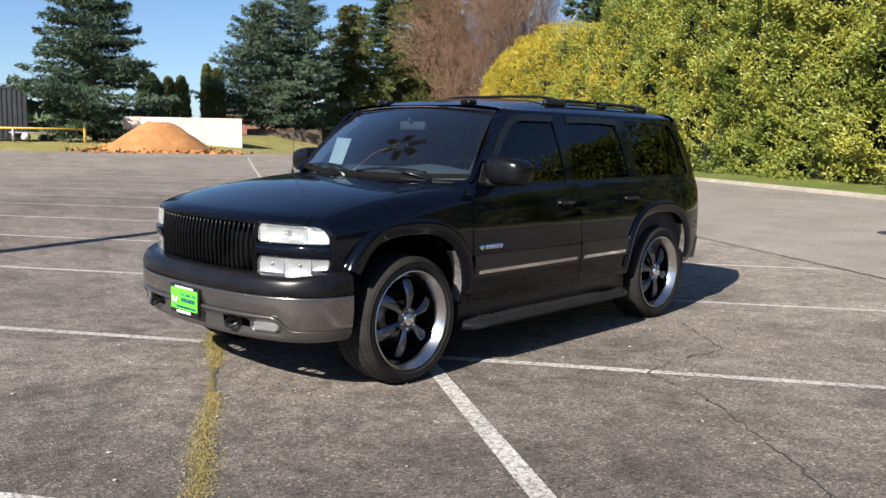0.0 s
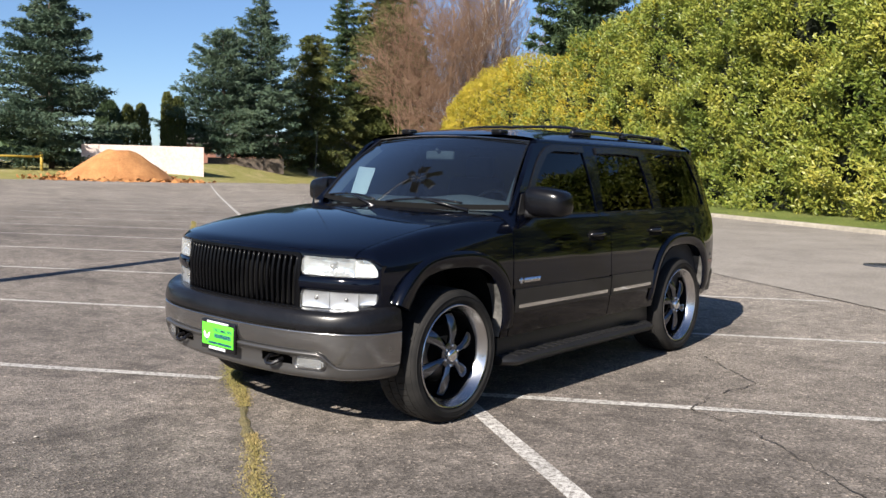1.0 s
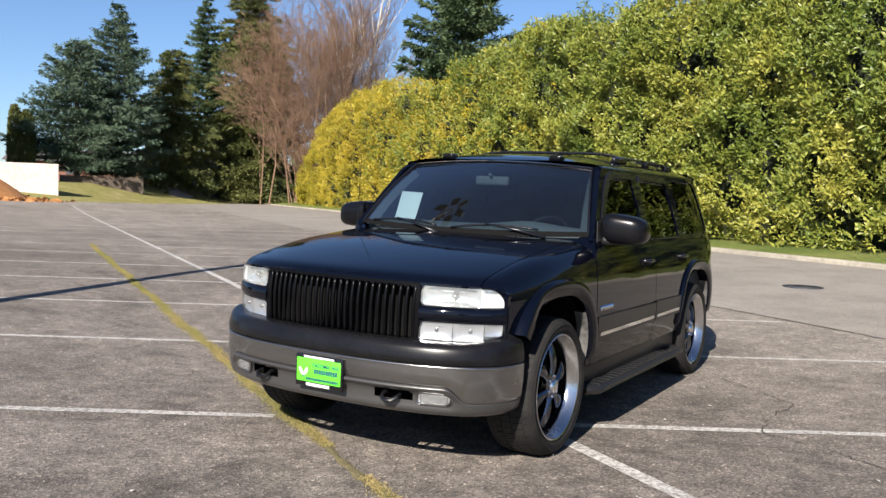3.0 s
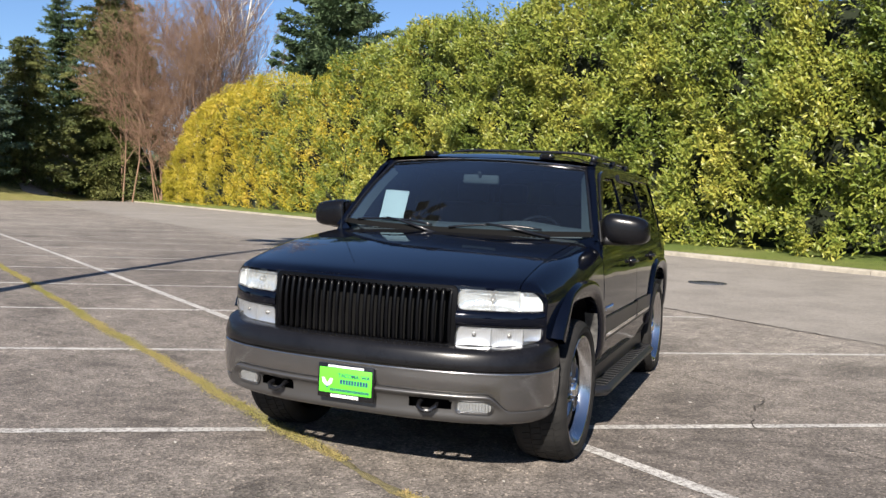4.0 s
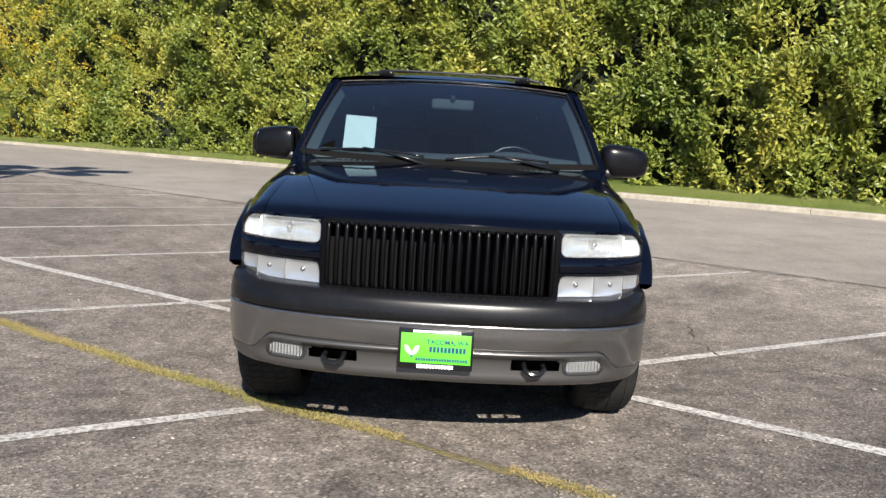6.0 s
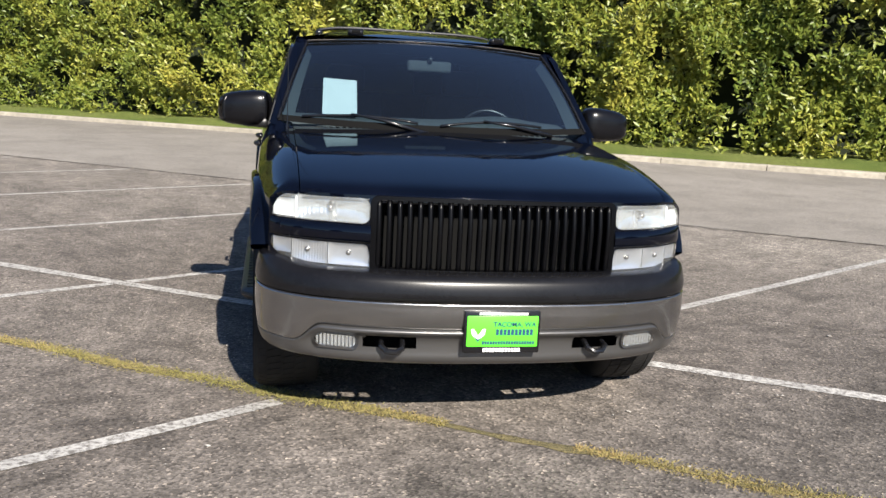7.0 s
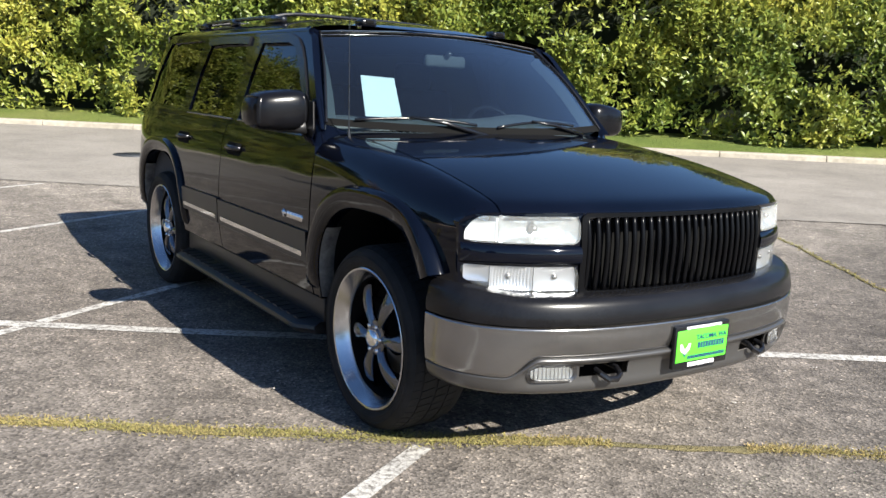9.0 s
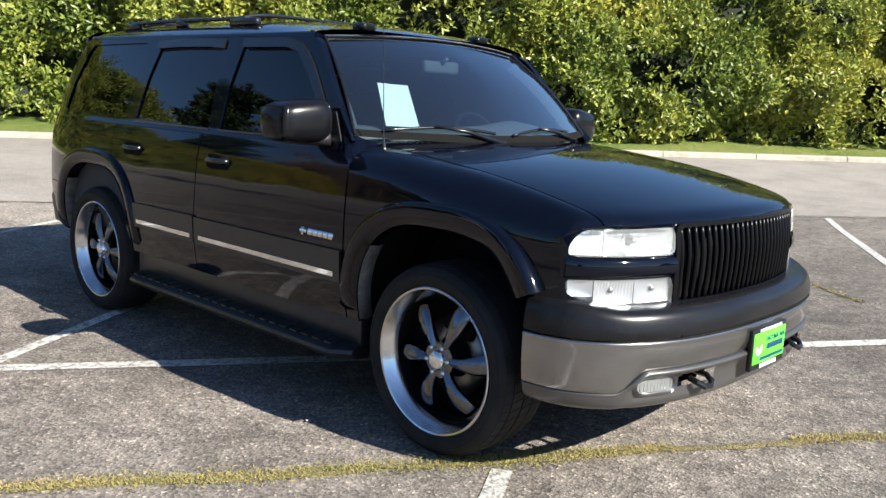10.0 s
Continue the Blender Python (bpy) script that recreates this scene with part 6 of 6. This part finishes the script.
def shipping_box():
    root = new("storage_container")
    tagged(root, "dark grey corrugated storage container", "container")
    x0, y0 = polar(-69.5, 26.4, 86)
    d = (Vector(polar(-70.4, 24.1, 86)) - Vector((x0, y0))).normalized()
    m = Matrix(((d.x, -d.y, 0, x0), (d.y, d.x, 0, y0), (0, 0, 1, gz(x0, y0)), (0, 0, 0, 1)))
    bm = bmesh.new()
    box(bm, 0, 12, -2.4, 0, 0.1, 4.6)
    b = part("body", bm, DARK_STEEL, root, shade=False)
    bm = bmesh.new()
    for i in range(30):
        box(bm, 0.1 + i * 0.4, 0.3 + i * 0.4, 0.0, 0.06, 0.25, 4.45)
    part("corrugation", bm, DARK_STEEL, root, shade=False)
    bm = bmesh.new()
    box(bm, -0.03, 12.03, -2.45, 0.08, 4.5, 4.7)
    part("top_rail", bm, DARK_STEEL, root, shade=False)
    root.matrix_world = m


shipping_box()


def barrier():
    root = new("barrier_arm")
    tagged(root, "long yellow metal barrier on posts at the lot edge", "barrier")
    a, b = Vector((*polar(-70.9, 22.5, 84), 0)), Vector((*polar(-67.7, 30.4, 84), 0))
    g = gz(b.x, b.y)
    bm = bmesh.new()
    tube(bm, [(a.x, a.y, g + 1.15), (b.x, b.y, g + 1.15)], 0.09, 8)
    part("arm", bm, YELLOW, root)
    for s in (0.35, 0.99):
        p = a.lerp(b, s)
        bm = bmesh.new()
        tube(bm, [(p.x, p.y, g - 0.05), (p.x, p.y, g + 1.6 if s > 0.9 else g + 1.1)], 0.13, 8)
        part("post", bm, YELLOW if s > 0.9 else GALV, root)


barrier()


def trailer():
    """A small flat utility trailer that stands by the barrier."""
    root = new("utility_trailer")
    tagged(root, "small parked utility trailer with white wheels", "trailer")
    x, y = polar(-69.6, 26.4, 86)
    d = (Vector(polar(-67.9, 30.0, 86)) - Vector((x, y))).normalized()
    bm = bmesh.new()
    box(bm, -1.5, 1.5, -0.9, 0.9, 0.62, 0.75, 0.02)
    part("bed", bm, GALV, root)
    bm = bmesh.new()
    tube(bm, [(1.5, 0, 0.66), (2.6, 0, 0.6)], 0.05, 6)
    part("drawbar", bm, GALV, root)
    for sx in (-0.95, 0.95):
        bm = bmesh.new()
        tube(bm, [(-0.2, sx - 0.09, 0.33), (-0.2, sx + 0.09, 0.33)], 0.33, 14)
        part("wheel", bm, WHITE_SIDING, root)
    root.matrix_world = Matrix(((d.x, -d.y, 0, x), (d.y, d.x, 0, y), (0, 0, 1, gz(x, y)), (0, 0, 0, 1)))


trailer()


def house(name, x, y, wx, wy, h, roof_h, wall, turn, label):
    root = new(name)
    tagged(root, label, "house")
    bm = bmesh.new()
    box(bm, -wx / 2, wx / 2, -wy / 2, wy / 2, 0, h)
    part("wall", bm, wall, root, shade=False)
    bm = bmesh.new()
    e = 0.5
    v = [bm.verts.new(p) for p in ((-wx / 2 - e, -wy / 2 - e, h), (wx / 2 + e, -wy / 2 - e, h), (wx / 2 + e, wy / 2 + e, h), (-wx / 2 - e, wy / 2 + e, h), (-wx / 2 - e, 0, h + roof_h), (wx / 2 + e, 0, h + roof_h))]
    for q in ((0, 1, 5, 4), (2, 3, 4, 5), (0, 4, 3), (1, 2, 5), (0, 3, 2, 1)):
        bm.faces.new([v[i] for i in q])
    part("roof", bm, ROOFING, root, shade=False)
    for i in range(int(wx / 3)):
        px = -wx / 2 + 1.5 + i * 3
        bm = bmesh.new()
        box(bm, px - 0.5, px + 0.5, -wy / 2 - 0.05, -wy / 2 + 0.02, 1.0, 2.2)
        part("window", bm, DARK_STEEL, root, shade=False)
    root.matrix_world = pose(x, y, gz(x, y), 0, 0, turn)


house("farm_building", *polar(-60.0, 43.6, 125), 16, 8, 2.6, 1.6, BRICK_RED, 40, "low red-brown building far behind the trees")
house("farm_building", *polar(-52.5, 53.3, 125), 14, 8, 3.0, 1.8, WHITE_SIDING, 45, "low white building far behind the trees")
slab("dark_fence", polar(-61.2, 42.0, 100), polar(-57.5, 47.5, 100), 0.1, 1.0, 2.7, BARK, "weathered dark board fence behind the trees", "fence", "structure")


def far_woods():
    """Low distant woods all round the horizon."""
    rng = np.random.default_rng(77)
    n = 16000
    a = rng.random(n) * 2 * math.pi
    r = 260 + 60 * rng.random(n)
    h = 7 + 4 * np.sin(a * 9) + 3 * np.sin(a * 23 + 1)
    z = rng.random(n) * h
    pos = np.stack([r * np.cos(a), r * np.sin(a), z], 1)
    ob = leaves("far_woods", pos, rng.normal(size=(n, 3)) + np.array([0, 0, 1.0]), 4 + 3 * rng.random(n), 0.6, NEEDLE, rng)
    tagged(ob, "low dark woods along the horizon", "woods", kind="stuff")


far_woods()
# unseen trees added behind the camera's side of the lot for the flanks to mirror
for i, (x, y, h, r) in enumerate(((-46, -20, 9, 4.5), (-58, 2, 10, 5), (-36, -44, 12, 5), (44, -26, 10, 5), (60, 4, 11, 5), (26, -52, 12, 5))):
    conifer("fir_tree", x, y, h, r, NEEDLE_OLIVE, 90 + i, "conifer added out of view at the lot's edge for reflections", 0.3, 1.0, 0.5, 0.6, 0.8)


# out of view, known only by its shadow; heads shaped to cast that
def lot_lamp():
    root = new("street_lamp")
    tagged(root, "tall lot lamp on a steel pole with six heads", "street lamp")
    bm = bmesh.new()
    tube(bm, [(0, 0, 0), (0, 0, 10.8)], [0.13, 0.07], 10)
    part("pole", bm, GALV, root)
    bm = bmesh.new()
    tube(bm, [(0, 0, 0), (0, 0, 0.5)], 0.28, 12)
    part("base", bm, KERB, root)
    for k in range(6):
        d = Vector((math.cos(k * math.pi / 3 + 0.4), math.sin(k * math.pi / 3 + 0.4), 0))
        bm = bmesh.new()
        tube(bm, [Vector((0, 0, 10.6)), Vector((0, 0, 10.75)) + d * 0.9], 0.05, 6)
        part("bracket", bm, GALV, root)
        bm = bmesh.new()
        box(bm, -0.55, 0.55, -0.34, 0.34, -0.14, 0.14, 0.06, m=Matrix.Translation(Vector((0, 0, 10.78)) + d * 1.2) @ Matrix.Rotation(k * math.pi / 3 + 0.4, 4, "Z"))
        part("lamp_head", bm, DARK_STEEL, root)
    root.location = (-6.35, -1.0, 0)


lot_lamp()


# ---- the lot rises gently from the car towards its kerb ----
NEAR = np.array([2.5, -4.1, 1.42])
REACH = np.array([0.0, 7.0, 10.0, 15.0, 20.0, 31.0, 60.0, 110.0, 400.0, 5000.0])
DRAWN = np.array([1.0, 1.0, 0.975, 0.885, 0.835, 0.795, 0.735, 0.705, 0.70, 0.70])


def risen(p):
    """Where a place of the level plan lies on the rising ground, and the scale there."""
    d = p - NEAR
    k = np.interp(np.linalg.norm(d[:, :2], axis=1), REACH, DRAWN)
    return NEAR + d * k[:, None], k


def raise_meshes(ob):
    if ob.type == "MESH":
        n = len(ob.data.vertices)
        co = np.empty(n * 3, dtype=np.float32)
        ob.data.vertices.foreach_get("co", co)
        ob.data.vertices.foreach_set("co", risen(co.reshape(-1, 3).astype(float))[0].astype(np.float32).ravel())
        ob.data.update()
    for c in ob.children:
        raise_meshes(c)


for ob in list(bpy.data.objects):
    if ob.parent or ob.type not in ("MESH", "EMPTY") or ob.name in ("suv", "paper_sheet", "street_lamp"):
        continue
    if ob.matrix_basis == Matrix.Identity(4):
        raise_meshes(ob)
    else:
        place, k = risen(np.array([ob.matrix_basis.translation]))
        ob.matrix_basis = Matrix.Translation(place[0]) @ Matrix.Scale(float(k[0]), 4) @ ob.matrix_basis.to_3x3().to_4x4()
